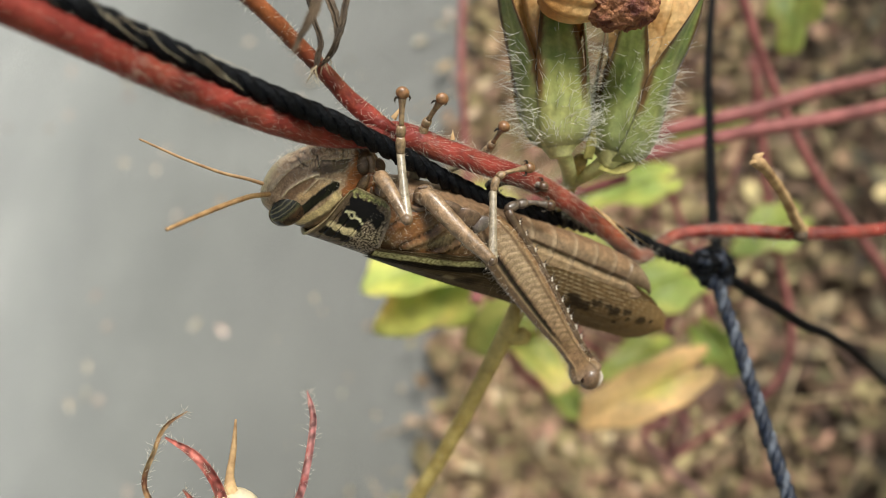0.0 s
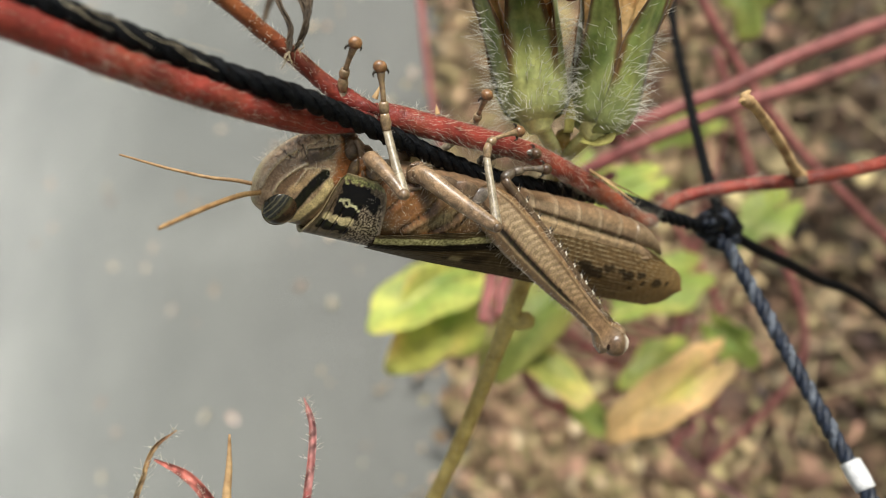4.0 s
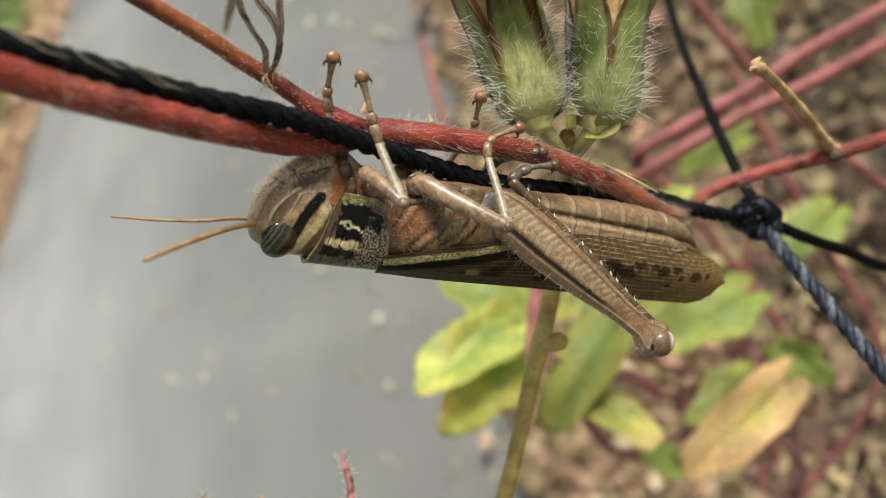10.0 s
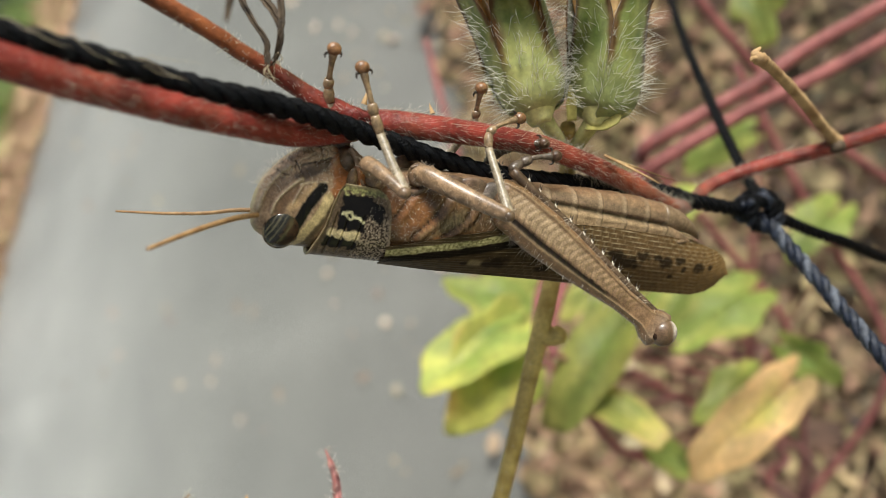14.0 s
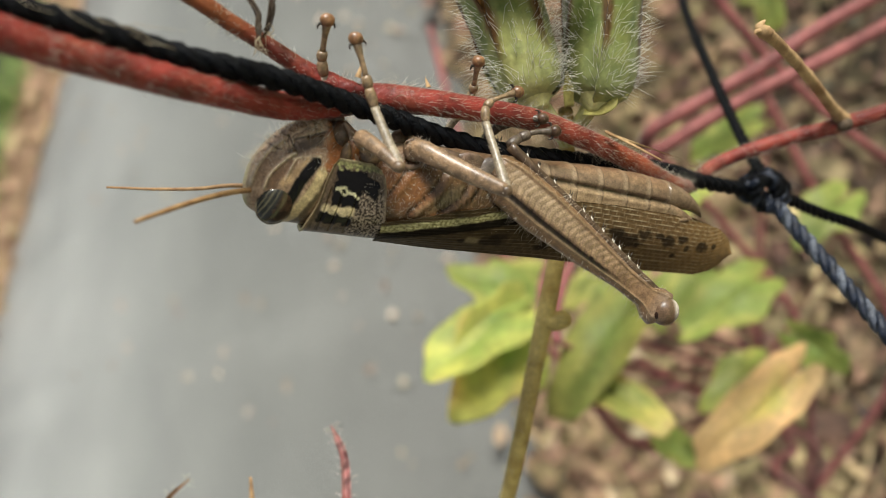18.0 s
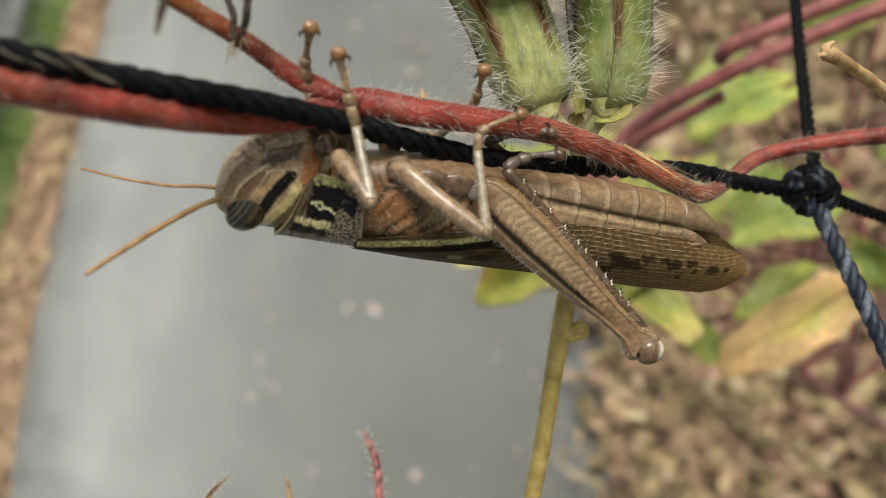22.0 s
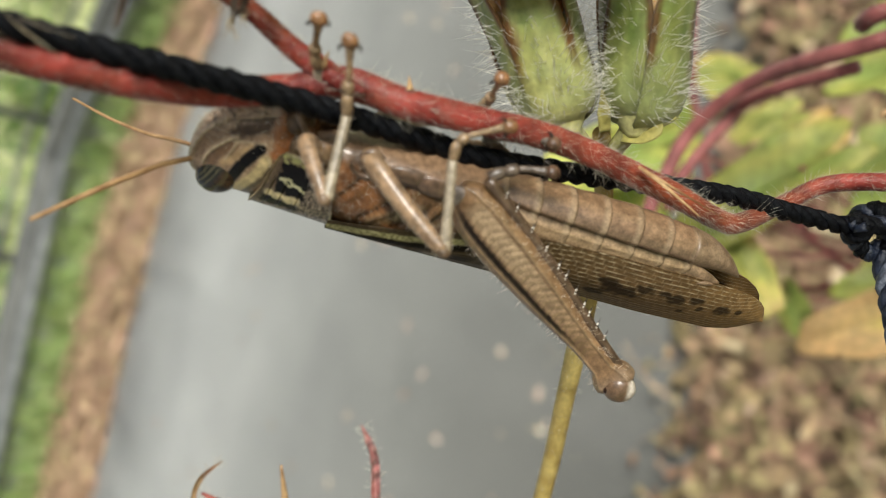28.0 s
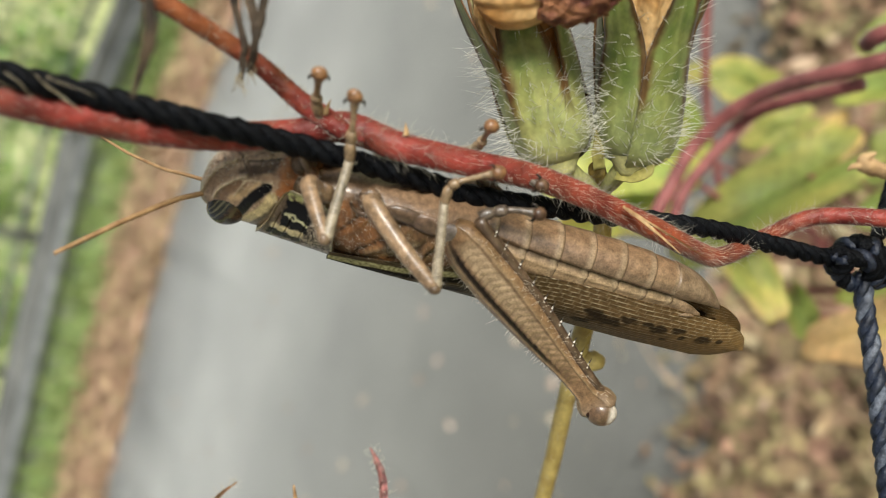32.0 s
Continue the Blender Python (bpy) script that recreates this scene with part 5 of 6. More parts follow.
def build_flower_head():
    plant = thing("flower_head", NET @ Vector((1.8, 10.5, 0.9)), "green stalk with two hairy seed pods and withered flowers", "seed head")
    st = [(1.80, 10.4, 0.98), (1.77, 11.0, 0.7), (1.70, 11.6, 0.35), (1.55, 11.9, -0.2), (1.30, 12.1, -0.85), (1.04, 12.25, -1.5), (0.75, 12.6, -2.2), (0.3, 13.3, -3.3), (-0.3, 14.3, -4.6), (-1.6, 16.6, -7.2), (-6.0, 24.0, -16.0)]
    sr = [0.10, 0.115, 0.12, 0.125, 0.13, 0.14, 0.13, 0.13, 0.13, 0.13, 0.13]
    stalk = part("flower_stalk", tube(st, sr, 16, 10, lumps=0.012), STEM_GREEN, plant, "green-brown flower stalk with fine streaks", NET)
    part("stem_hair", hair_on_tube(st, sr, 500, 0.09, 0.0022, 0.3, 25), WHITE_HAIR, stalk, "short pale stem hairs", NET, kind="stuff")
    part("stalk_node", tube([(1.04, 12.25, -1.5), (1.18, 12.25, -1.55), (1.30, 12.26, -1.52), (1.37, 12.28, -1.45)], [0.15, 0.13, 0.16, 0.09], 14, 6, lumps=0.03), STEM_GREEN, stalk, "knobbly node on the stalk", NET)
    for pts in ([(1.77, 10.9, 0.74), (1.60, 10.3, 0.88), (1.44, 10.0, 1.1)], [(1.77, 10.9, 0.74), (1.98, 10.45, 0.84), (2.17, 10.24, 1.0)]):
        part("pod_stalk", tube(pts, [0.11, 0.10, 0.12], 14, 8), POD_STALK, stalk, frame_m=NET)
    seed_pod(plant, (1.44, 10.0, 1.03), (-0.15, -0.10, 1.0), 2.35, 31, 0.5, rad=0.37, flower=(0.25, (1.0, -0.3, 0.1)))
    seed_pod(plant, (2.19, 10.24, 0.93), (0.23, -0.10, 1.0), 2.45, 32, 1.1, rad=0.36, flower=(0.1, (1.0, 0.0, 0.1)), ripe=0.66)
    for pts, w in (([(1.84, 10.15, 0.95), (1.86, 10.05, 1.14), (1.88, 9.97, 1.36)], [0.06, 0.07, 0.01]), ([(2.0, 10.2, 0.86), (2.2, 10.1, 0.8), (2.36, 10.05, 0.84), (2.42, 10.05, 0.94)], [0.05, 0.06, 0.06, 0.02]), ([(2.3, 10.1, 0.84), (2.45, 10.1, 0.92), (2.58, 10.1, 0.95)], [0.03, 0.03, 0.008])):
        part("bract", strip(pts, w, (0.2, -1, 0.2), 0.02, 6, 0.3), SEPAL, stalk, "small green bract", NET, np.tile((0.42, 0.40, 0.15), (len(strip(pts, w, (0.2, -1, 0.2), 0.02, 6, 0.3)[0]), 1)))
    # dead flower over the pods: a folded tan corolla and a crumpled maroon lump
    for name, c, r, seed, folds, deep, m, label in (
        ("folded_corolla", (1.40, 8.95, 2.72), (0.46, 0.34, 0.36), 3, 11, 0.05, PETAL, "smooth folded tan-orange dead corolla"),
        ("crumpled_flower", (1.93, 8.9, 2.56), (0.40, 0.30, 0.27), 8, 0, 0.17, PETAL_DARK, "crumpled maroon-brown dead flower"),
    ):
        v, f = ball((0, 0, 0), (1, 1, 1), 60, 44)
        turn = np.arctan2(v[:, 1], v[:, 2])
        size = 1 + deep * np.sin(turn * folds + 2.5 * v[:, 0]) if folds else 1 + deep * (1 - 2.6 * np.abs(speckle(v, 0.42, seed))) + 0.6 * deep * (0.4 - 2 * np.abs(speckle(v, 0.17, seed + 2)))
        size = size + 0.10 * speckle(v, 0.8, seed + 1)
        part(name, (v * size[:, None] * r + c, f), m, plant, label, NET)
    return plant


def build_wisps(plant):
    # crinkled dry wisps that hang by the side branch, frayed at their ends
    g = np.random.default_rng(71)
    made = []
    for pts, w, frayed in (
        ([(-1.42, 7.85, 3.25), (-1.40, 7.86, 2.7), (-1.34, 7.87, 2.42), (-1.27, 7.87, 2.2), (-1.29, 7.88, 2.02), (-1.33, 7.88, 1.86)], [0.05, 0.042, 0.03, 0.032, 0.03, 0.016], True),
        ([(-1.22, 7.8, 3.25), (-1.21, 7.8, 2.72), (-1.14, 7.8, 2.5), (-1.08, 7.78, 2.3), (-1.08, 7.78, 2.15), (-1.16, 7.84, 2.0), (-1.29, 7.9, 1.92)], [0.06, 0.055, 0.06, 0.048, 0.035, 0.022, 0.008], False),
        ([(-0.96, 7.82, 3.25), (-0.98, 7.82, 2.7), (-1.01, 7.8, 2.45), (-1.05, 7.77, 2.24), (-1.10, 7.78, 2.1), (-1.22, 7.88, 1.95)], [0.04, 0.042, 0.034, 0.036, 0.028, 0.008], True),
        ([(-1.1, 6.6, 3.0), (-1.10, 6.55, 2.5), (-1.06, 6.52, 2.25), (-1.08, 6.52, 2.1), (-1.18, 6.52, 1.9), (-1.27, 6.52, 1.69)], [0.04, 0.05, 0.06, 0.062, 0.04, 0.008], False),
    ):
        q = smooth_line(pts, 8)
        q = q + 0.012 * g.standard_normal(q.shape) * (0.4, 0.4, 0.2)
        blade = strip(q[::2], [0.75 * k for k in w], (0.5, -1, 0.2), 0.025, 4, 0.9)
        wisp = part("dry_wisp", blade, WISP, plant, "curled grey-brown dry leaf wisp", NET)
        made.append(wisp)
        edge = [tube([p + d for p in q[i::3]], [0.012, 0.014, 0.012, 0.005], 6, 3) for i, d in enumerate((np.array((0.02, -0.02, 0)), np.array((-0.02, -0.02, 0.01))))]
        part("rolled_edge", joined(edge), WISP, wisp, "rolled edge", NET)
        if frayed:
            ends = [tube([q[-4], q[-1] + g.normal(0, 0.04, 3) * (1, 0.5, 0.3), q[-1] + g.normal(0, 0.07, 3) * (1, 0.5, 0.2) - (0, 0, g.uniform(0.05, 0.17))], [0.008, 0.006, 0.002], 5, 3) for _ in range(6)]
            part("frayed_end", joined(ends), BARK_FIBRE, wisp, "pale frayed fibres", NET)
    tip = tube([(-1.42, 7.85, 3.2), (-1.1, 7.8, 3.25), (-2.05, 7.4, 3.35), (-2.9, 6.7, 3.45)], [0.05, 0.05, 0.05], 8, 8)
    part("dry_petiole", tip, TWIG, plant, "dry leaf stalk", NET)
    return made


def build_dry_calyx():
    c = thing("dried_calyx", NET @ Vector((-2.3, 8.5, -3.5)), "opened dry red calyx with curled sepals round a pale capsule", "seed pod")
    part("capsule", ball((-2.34, 8.55, -3.12), (0.36, 0.36, 0.42), 22, 16), CAPSULE, c, "round cream seed capsule", NET)
    part("capsule_point", tube([(-2.36, 8.5, -2.78), (-2.37, 8.5, -2.55), (-2.33, 8.5, -2.25), (-2.30, 8.48, -1.9)], [0.10, 0.05, 0.035, 0.012], 8, 6), TWIG, c, "dry brown capsule point", NET)
    for pts, w, hue in (([(-2.2, 8.45, -3.35), (-2.41, 8.4, -2.81), (-2.52, 8.36, -2.52), (-2.74, 8.38, -2.27), (-3.09, 8.45, -2.1)], [0.10, 0.12, 0.11, 0.10, 0.02], (1.0, 0.9, 0.9)), ([(-2.7, 8.6, -3.5), (-3.31, 8.5, -2.76), (-3.22, 8.5, -2.25), (-3.09, 8.5, -1.98), (-2.86, 8.5, -1.82)], [0.05, 0.06, 0.05, 0.05, 0.008], (0.75, 1.3, 0.8)), ([(-2.0, 8.6, -3.4), (-1.62, 8.5, -2.85), (-1.5, 8.5, -2.44), (-1.43, 8.5, -1.94), (-1.46, 8.5, -1.72), (-1.5, 8.5, -1.57)], [0.09, 0.09, 0.085, 0.08, 0.06, 0.005], (1.25, 1.7, 2.0)), ([(-2.4, 8.7, -3.4), (-2.8, 8.9, -3.1), (-3.1, 9.1, -2.9)], [0.1, 0.1, 0.02], (0.9, 1.0, 0.9))):
        sh = strip(pts, [0.5 * q for q in w], (0.25, -1, 0.15), 0.018, 14, 1.1, 9)
        cc = np.tile(hue, (len(sh[0]), 1)) * np.clip(0.9 + 1.1 * speckle(sh[0], 0.07, 3) + 0.5 * speckle(sh[0], 0.3, 5), 0.35, 1.6)[:, None]
        s = part("sepal", sh, DRY_RED, c, "curled dry red sepal", NET, cc)
        part("sepal_hair", hair_on_tube(pts, [0.05, 0.03], 110, 0.10, 0.0024, 0.6, 51), WHITE_HAIR, s, "sparse pale hairs", NET, kind="stuff")
    part("stalk", tube([(-2.28, 8.6, -3.45), (-2.2, 8.9, -4.2), (-1.8, 10.0, -6.5), (-3.6, 19.0, -12.5), (-6.0, 24.0, -16.0)], [0.13, 0.1, 0.1], 12, 8), VINE_PINK, c, "reddish stalk", NET)
    return c


def lobed_leaf(scale, seed, yellow, lobes=3):
    """A soft three-lobed vine leaf as a thin, wavy, two-sided blade with ribs, in metres round its base."""
    g = np.random.default_rng(seed)
    nr, na = 16, 60
    th = np.linspace(-np.pi, np.pi, na)
    shape = 0.62 + 0.38 * np.cos(th) ** 2 * (np.cos(th) > 0) + (0.22 * np.exp(-((np.abs(th) - 1.25) / 0.32) ** 2) if lobes == 3 else 0.1) - 0.40 * np.exp(-((np.abs(th) - np.pi) / 0.30) ** 2) - (0.14 * np.exp(-((np.abs(th) - 0.68) / 0.2) ** 2) if lobes == 3 else 0)
    shape = shape * (1 + 0.04 * np.sin(th * 9 + seed))
    r = np.linspace(0.02, 1, nr)
    x = r[:, None] * (shape * np.cos(th))[None] + 0.12
    y = r[:, None] * (shape * np.sin(th))[None] * 0.92
    z = 0.10 * (np.abs(y)) - 0.16 * x ** 2 + 0.05 * np.sin(5 * x + seed) * np.sin(4 * y + seed * 2) - 0.03 * np.exp(-(y / 0.05) ** 2)
    v = np.stack([x, y, z], -1).reshape(-1, 3) * scale
    low = v - np.array([0, 0, 0.006 * scale])
    f = []
    N = nr * na
    for i in range(nr - 1):
        for j in range(na - 1):
            a = i * na + j
            f.append((a, a + 1, a + na + 1, a + na))
            f.append((N + a, N + a + na, N + a + na + 1, N + a + 1))
    for j in range(na - 1):
        a = (nr - 1) * na + j
        f.append((a, a + 1, N + a + 1, N + a))
    rr = np.repeat(r, na)
    p = v / scale
    sp = speckle(p, 0.3, seed)
    green, yel, rust = np.array((0.46, 0.60, 0.15)), np.array((1.10, 0.98, 0.30)), np.array((1.15, 0.76, 0.42))
    col = mixc(np.tile(green, (N, 1)), np.tile(yel, (N, 1)), yellow + 0.45 * sp + 0.4 * (rr - 0.6))
    col = mixc(col, rust, np.clip((yellow - 0.55) * 1.6 + 0.5 * sp + (rr - 0.8) * 1.2, 0, 0.85))
    rib = np.maximum(np.exp(-(p[:, 1] / 0.02) ** 2), np.exp(-((np.abs(p[:, 1]) - 0.6 * p[:, 0]) / 0.025) ** 2) * 0.6)
    col = mixc(col, (0.42, 0.44, 0.18), rib * 0.5)
    return np.concatenate([v, low]), f, np.concatenate([col, col])


# ---- more of the vine behind, out of focus ----
def net_point(p):
    return NET @ Vector(p)


EYE_DIR = (NET.to_3x3() @ Vector((0, -1, 0))).normalized()


def place_leaf(plant, base, tip, wide, yellow, roll, seed, lobes=3):
    """A leaf from its stalk's end to its tip; roll turns its face away from the net."""
    p, q = net_point(base), net_point(tip)
    along = (q - p).normalized()
    side = EYE_DIR.cross(along).normalized()
    m = Matrix((along, side, along.cross(side))).transposed().to_4x4()
    m = Matrix.Translation(p) @ m @ pose(0, 0, 0, roll, 0, 0) @ Matrix.Diagonal((1, wide, 1, 1))
    v, f, c = lobed_leaf((q - p).length * 0.86, seed, yellow, lobes)
    return part("leaf", (v, f), LEAF_GREEN, plant, "soft lobed leaf turning yellow" if yellow > 0.4 else "soft green lobed leaf", m, c)


def build_back_vine():
    plant = thing("back_vine", NET @ Vector((12, 44, -12)), "tangle of reddish vine stems with yellowing lobed leaves", "vine")
    leaves = [
        ((0.08, 25.66, -0.1), (-2.52, 24.03, -0.79), 0.66, 0.34, 35, 1, 0), ((0.29, 26.18, -0.32), (-2.1, 24.58, -2.78), 0.72, 0.44, -25, 2, 3), ((0.69, 26.63, 0.37), (-1.3, 26.2, 2.3), 0.62, 0.22, 30, 3, 3),
        ((4.4, 28.39, -0.6), (0.57, 27.68, -3.18), 0.45, 0.32, 30, 4, 0), ((2.53, 28.59, -3.2), (4.04, 27.29, -4.73), 0.53, 0.62, -30, 5, 0), ((9.52, 32.39, -1.1), (6.08, 31.16, -1.99), 0.59, 0.08, 25, 7, 3),
        ((8.7, 30.2, -4.9), (5.1, 29.65, -6.5), 0.46, 1.2, 8, 6, 0), ((8.4, 31.8, -4.2), (5.9, 31.0, -4.9), 0.56, 0.25, 20, 8, 3), ((4.68, 34.16, -5.99), (5.44, 32.87, -7.09), 0.62, 0.15, 20, 9, 0),
        ((11.35, 34.91, -3.75), (12.6, 34.3, -5.6), 0.62, 0.12, 30, 10, 3), ((12.88, 28.85, 10.0), (12.4, 28.8, 7.3), 0.56, 0.16, 25, 11, 3), ((4.76, 37.88, -0.53), (1.28, 36.47, -3.77), 0.43, 0.70, 25, 13, 0),
        ((2.39, 37.97, 2.17), (-0.77, 36.72, 2.99), 0.50, 0.60, 35, 15, 3), ((7.6, 37.7, 4.6), (5.96, 36.88, 1.83), 0.62, 0.10, 20, 17, 3), ((8.71, 37.62, -0.02), (6.0, 36.87, -1.5), 0.62, 0.14, 30, 18, 3),
        ((12.2, 34.1, 5.5), (9.54, 34.8, 5.19), 0.62, 0.10, 30, 19, 3), ((7.52, 28.69, 2.62), (4.74, 28.3, 1.96), 0.56, 0.14, 35, 20, 3), ((15.5, 36.0, 1.4), (12.8, 35.0, 0.2), 0.62, 0.10, 25, 21, 3), ((3.9, 31.6, 0.9), (2.3, 31.2, 0.2), 0.62, 0.45, 25, 22, 0),
    ]
    for i, (at, tip, wide, yel, roll, seed, lobes) in enumerate(leaves):
        place_leaf(plant, at, tip, wide, yel, roll, seed, lobes)
        a = np.array(at)
        hub = np.array((10.0, 40.0, -6.0)) + np.array((0.5, 0.2, 0.6)) * (i % 5)
        line = [a, a * 0.7 + hub * 0.3 + np.array((0.4, 1.0, -0.8)), hub]
        part("petiole", tube(line, [0.06, 0.08, 0.1], 8, 8), VINE_PINK, plant, frame_m=NET)
    stems = [
        ([(0.69, 22.2, -1.5), (0.94, 22.5, -0.77), (1.51, 23.1, 0.55), (2.85, 22.6, 1.75), (4.87, 20.8, 2.44), (7.7, 20.8, 3.17), (12.1, 20.9, 4.0), (24, 22, 7)], 0.19),
        ([(4.9, 21.2, 2.9), (5.2, 20.7, 3.1), (6.72, 20.7, 3.46), (8.2, 20.7, 3.79), (10.7, 20.7, 4.5), (18, 21, 6)], 0.19),
        ([(1.16, 22.4, -1.4), (1.39, 22.7, -0.6), (2.07, 23.3, 0.43), (2.9, 23.4, 1.4), (5.0, 22.0, 2.1)], 0.16),
        ([(9.6, 26.0, 9.0), (11.0, 27.0, 6.2), (13.0, 28.0, 3.0), (15.5, 29.5, 0.5), (20, 32, -4)], 0.17),
        ([(0.5, 33.5, 14.0), (0.3, 33.0, 9.0), (0.4, 32.8, 6.0), (0.8, 33.5, 1.0), (2.2, 34.6, -3.6), (4.0, 37.0, -6.2), (10, 40, -6)], 0.16),
        ([(2.0, 33.0, -1.2), (2.4, 33.5, -4.0), (3.6, 35.0, -6.0), (6.5, 37.0, -7.2), (10, 40, -6)], 0.18),
        ([(4.4, 33.0, -2.6), (6.0, 34.0, -4.2), (8.2, 36.0, -5.8), (12, 40, -9), (12, 44, -12)], 0.16),
        ([(10, 40, -6), (11.5, 42, -9), (12, 44, -12), (40, 90, -36), (56, 108, -36)], 0.22),
        ([(8.0, 34.0, 6.0), (10.5, 36.0, 1.5), (12.5, 38.0, -4.0), (12, 44, -12)], 0.18),
        ([(13.5, 35.0, 9.0), (15.0, 37.0, 2.0), (17.0, 40.0, -6.0), (12, 44, -12)], 0.2),
    ]
    for pts, r in stems:
        s = part("stem", tube(pts, [r], 12, 10, lumps=0.01), VINE_PINK, plant, "pinkish red trailing stem", NET)
        part("stem_hair", hair_on_tube(pts, [r], 160, 0.14, 0.005, 0.3, 71), WHITE_HAIR, s, "short pale stem hairs", NET, kind="stuff")
    return plant


# ---- the ground, the lane, the far bank ----
def bend(x):
    """The far bank swings in towards the net further along."""
    x = np.asarray(x, float)
    return 0.08 - 0.40 * (np.log1p(np.exp(np.clip((x - 0.05) * 3.0, -30, 30))) / 3.0)


def bent(shape):
    v = np.array(shape[0], float)
    v[:, 1] = 3.5 + bend(v[:, 0]) + (v[:, 1] - 3.5) * (1 - 0.45 * np.clip((v[:, 0] - 0.1) / 1.4, 0, 1))
    return (v, shape[1], *shape[2:])


def build_ground():
    def sheet(name, x0, x1, y0, y1, z, nx, ny, material, label, cat, rough=0.0, seed=0):
        x, y = np.linspace(x0, x1, nx), np.linspace(y0, y1, ny)
        g = np.random.default_rng(seed)
        X, Y = np.meshgrid(x, y, indexing="ij")
        if name == "verge":
            Y = 3.5 + bend(X) + (Y - 3.5) * (1 - 0.45 * np.clip((X - 0.1) / 1.4, 0, 1))
        Z = z + rough * g.standard_normal(X.shape)
        v = np.stack([X, Y, Z], -1).reshape(-1, 3)
        a = (np.arange(nx - 1)[:, None] * ny + np.arange(ny - 1)[None]).reshape(-1)
        f = np.stack([a, a + ny, a + ny + 1, a + 1], 1)
        ob = new(name, mesh_of(name, v, f, material))
        return tagged(ob, label, cat, kind="structure")
    sheet("ground", -400, 400, -120, 900, -0.06, 41, 41, GRASS_SOIL, "grassy ground reaching far away", "ground")
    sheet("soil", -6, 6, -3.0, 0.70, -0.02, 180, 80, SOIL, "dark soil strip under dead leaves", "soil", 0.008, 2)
    sheet("verge", -12, 8, 3.46, 4.5, -0.015, 160, 30, LITTER_TAN, "brown strip of dead leaves beside the lane", "verge", 0.008, 3)
    # lane: a slab with softly worn edges
    x = np.linspace(-14, 10, 240)
    g = np.random.default_rng(5)
    lo = 0.63 + 0.05 * np.clip(x, -2, 2) + 0.02 * np.sin(x * 3.1) + 0.012 * g.standard_normal(240)
    hi = 3.5 + bend(x) + 0.03 * np.sin(x * 1.7) + 0.012 * g.standard_normal(240)
    v, f = [], []
    for i in range(240):
        v += [(x[i], lo[i] - 0.01, -0.05), (x[i], lo[i], 0.0), (x[i], (lo[i] + hi[i]) / 2, 0.012), (x[i], hi[i], 0.0), (x[i], hi[i] + 0.01, -0.05)]
    for i in range(239):
        for j in range(4):
            a = i * 5 + j
            f.append((a, a + 5, a + 6, a + 1))
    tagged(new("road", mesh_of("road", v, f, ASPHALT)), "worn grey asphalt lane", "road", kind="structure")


def flakes(n, xr, yr, zr, size, seed, loose=False):
    """Curled dead leaves and bits, each a small bent blade."""
    g = np.random.default_rng(seed)
    c = np.c_[g.uniform(*xr, n), g.uniform(*yr, n), g.uniform(*zr, n)]
    if loose:
        c[:, 0] = g.normal((xr[0] + xr[1]) / 2, (xr[1] - xr[0]) * 0.36, n)
        c[:, 1] = np.minimum(g.normal(yr[0] + 0.6 * (yr[1] - yr[0]), (yr[1] - yr[0]) * 0.42, n), yr[1] + 0.05 * g.standard_normal(n))
    s = size * g.lognormal(0, 0.45, n)
    asp = g.uniform(0.35, 0.8, n)
    yaw = g.uniform(0, 2 * np.pi, n)
    pit, rol = g.normal(0, 0.45, n), g.normal(0, 0.45, n)
    out = np.array([(-1, 0), (-0.45, 0.8), (0.35, 0.85), (1, 0.05), (0.35, -0.85), (-0.45, -0.8), (0, 0)])
    V = []
    for k, (a, b) in enumerate(out):
        u, w = a * s, b * s * asp
        h = s * (0.35 * g.uniform(-0.4, 1, n)) * (a * a + b * b) * 0.5
        x = u * np.cos(yaw) - w * np.sin(yaw)
        y = u * np.sin(yaw) + w * np.cos(yaw)
        V.append(np.c_[c[:, 0] + x, c[:, 1] + y, c[:, 2] + h + u * np.sin(pit) * 0.5 + w * np.sin(rol) * 0.5])
    V = np.stack(V, 1).reshape(-1, 3)
    V[:, 2] = np.maximum(V[:, 2], zr[0])
    if yr[1] < 3:
        V[:, 1] += 0.05 * np.clip(V[:, 0], -2, 2) - 0.04
    b = np.arange(n)[:, None] * 7
    F = np.concatenate([np.concatenate([b + k, b + (k + 1) % 6, b + 6], 1) for k in range(6)])
    return V, F.tolist()


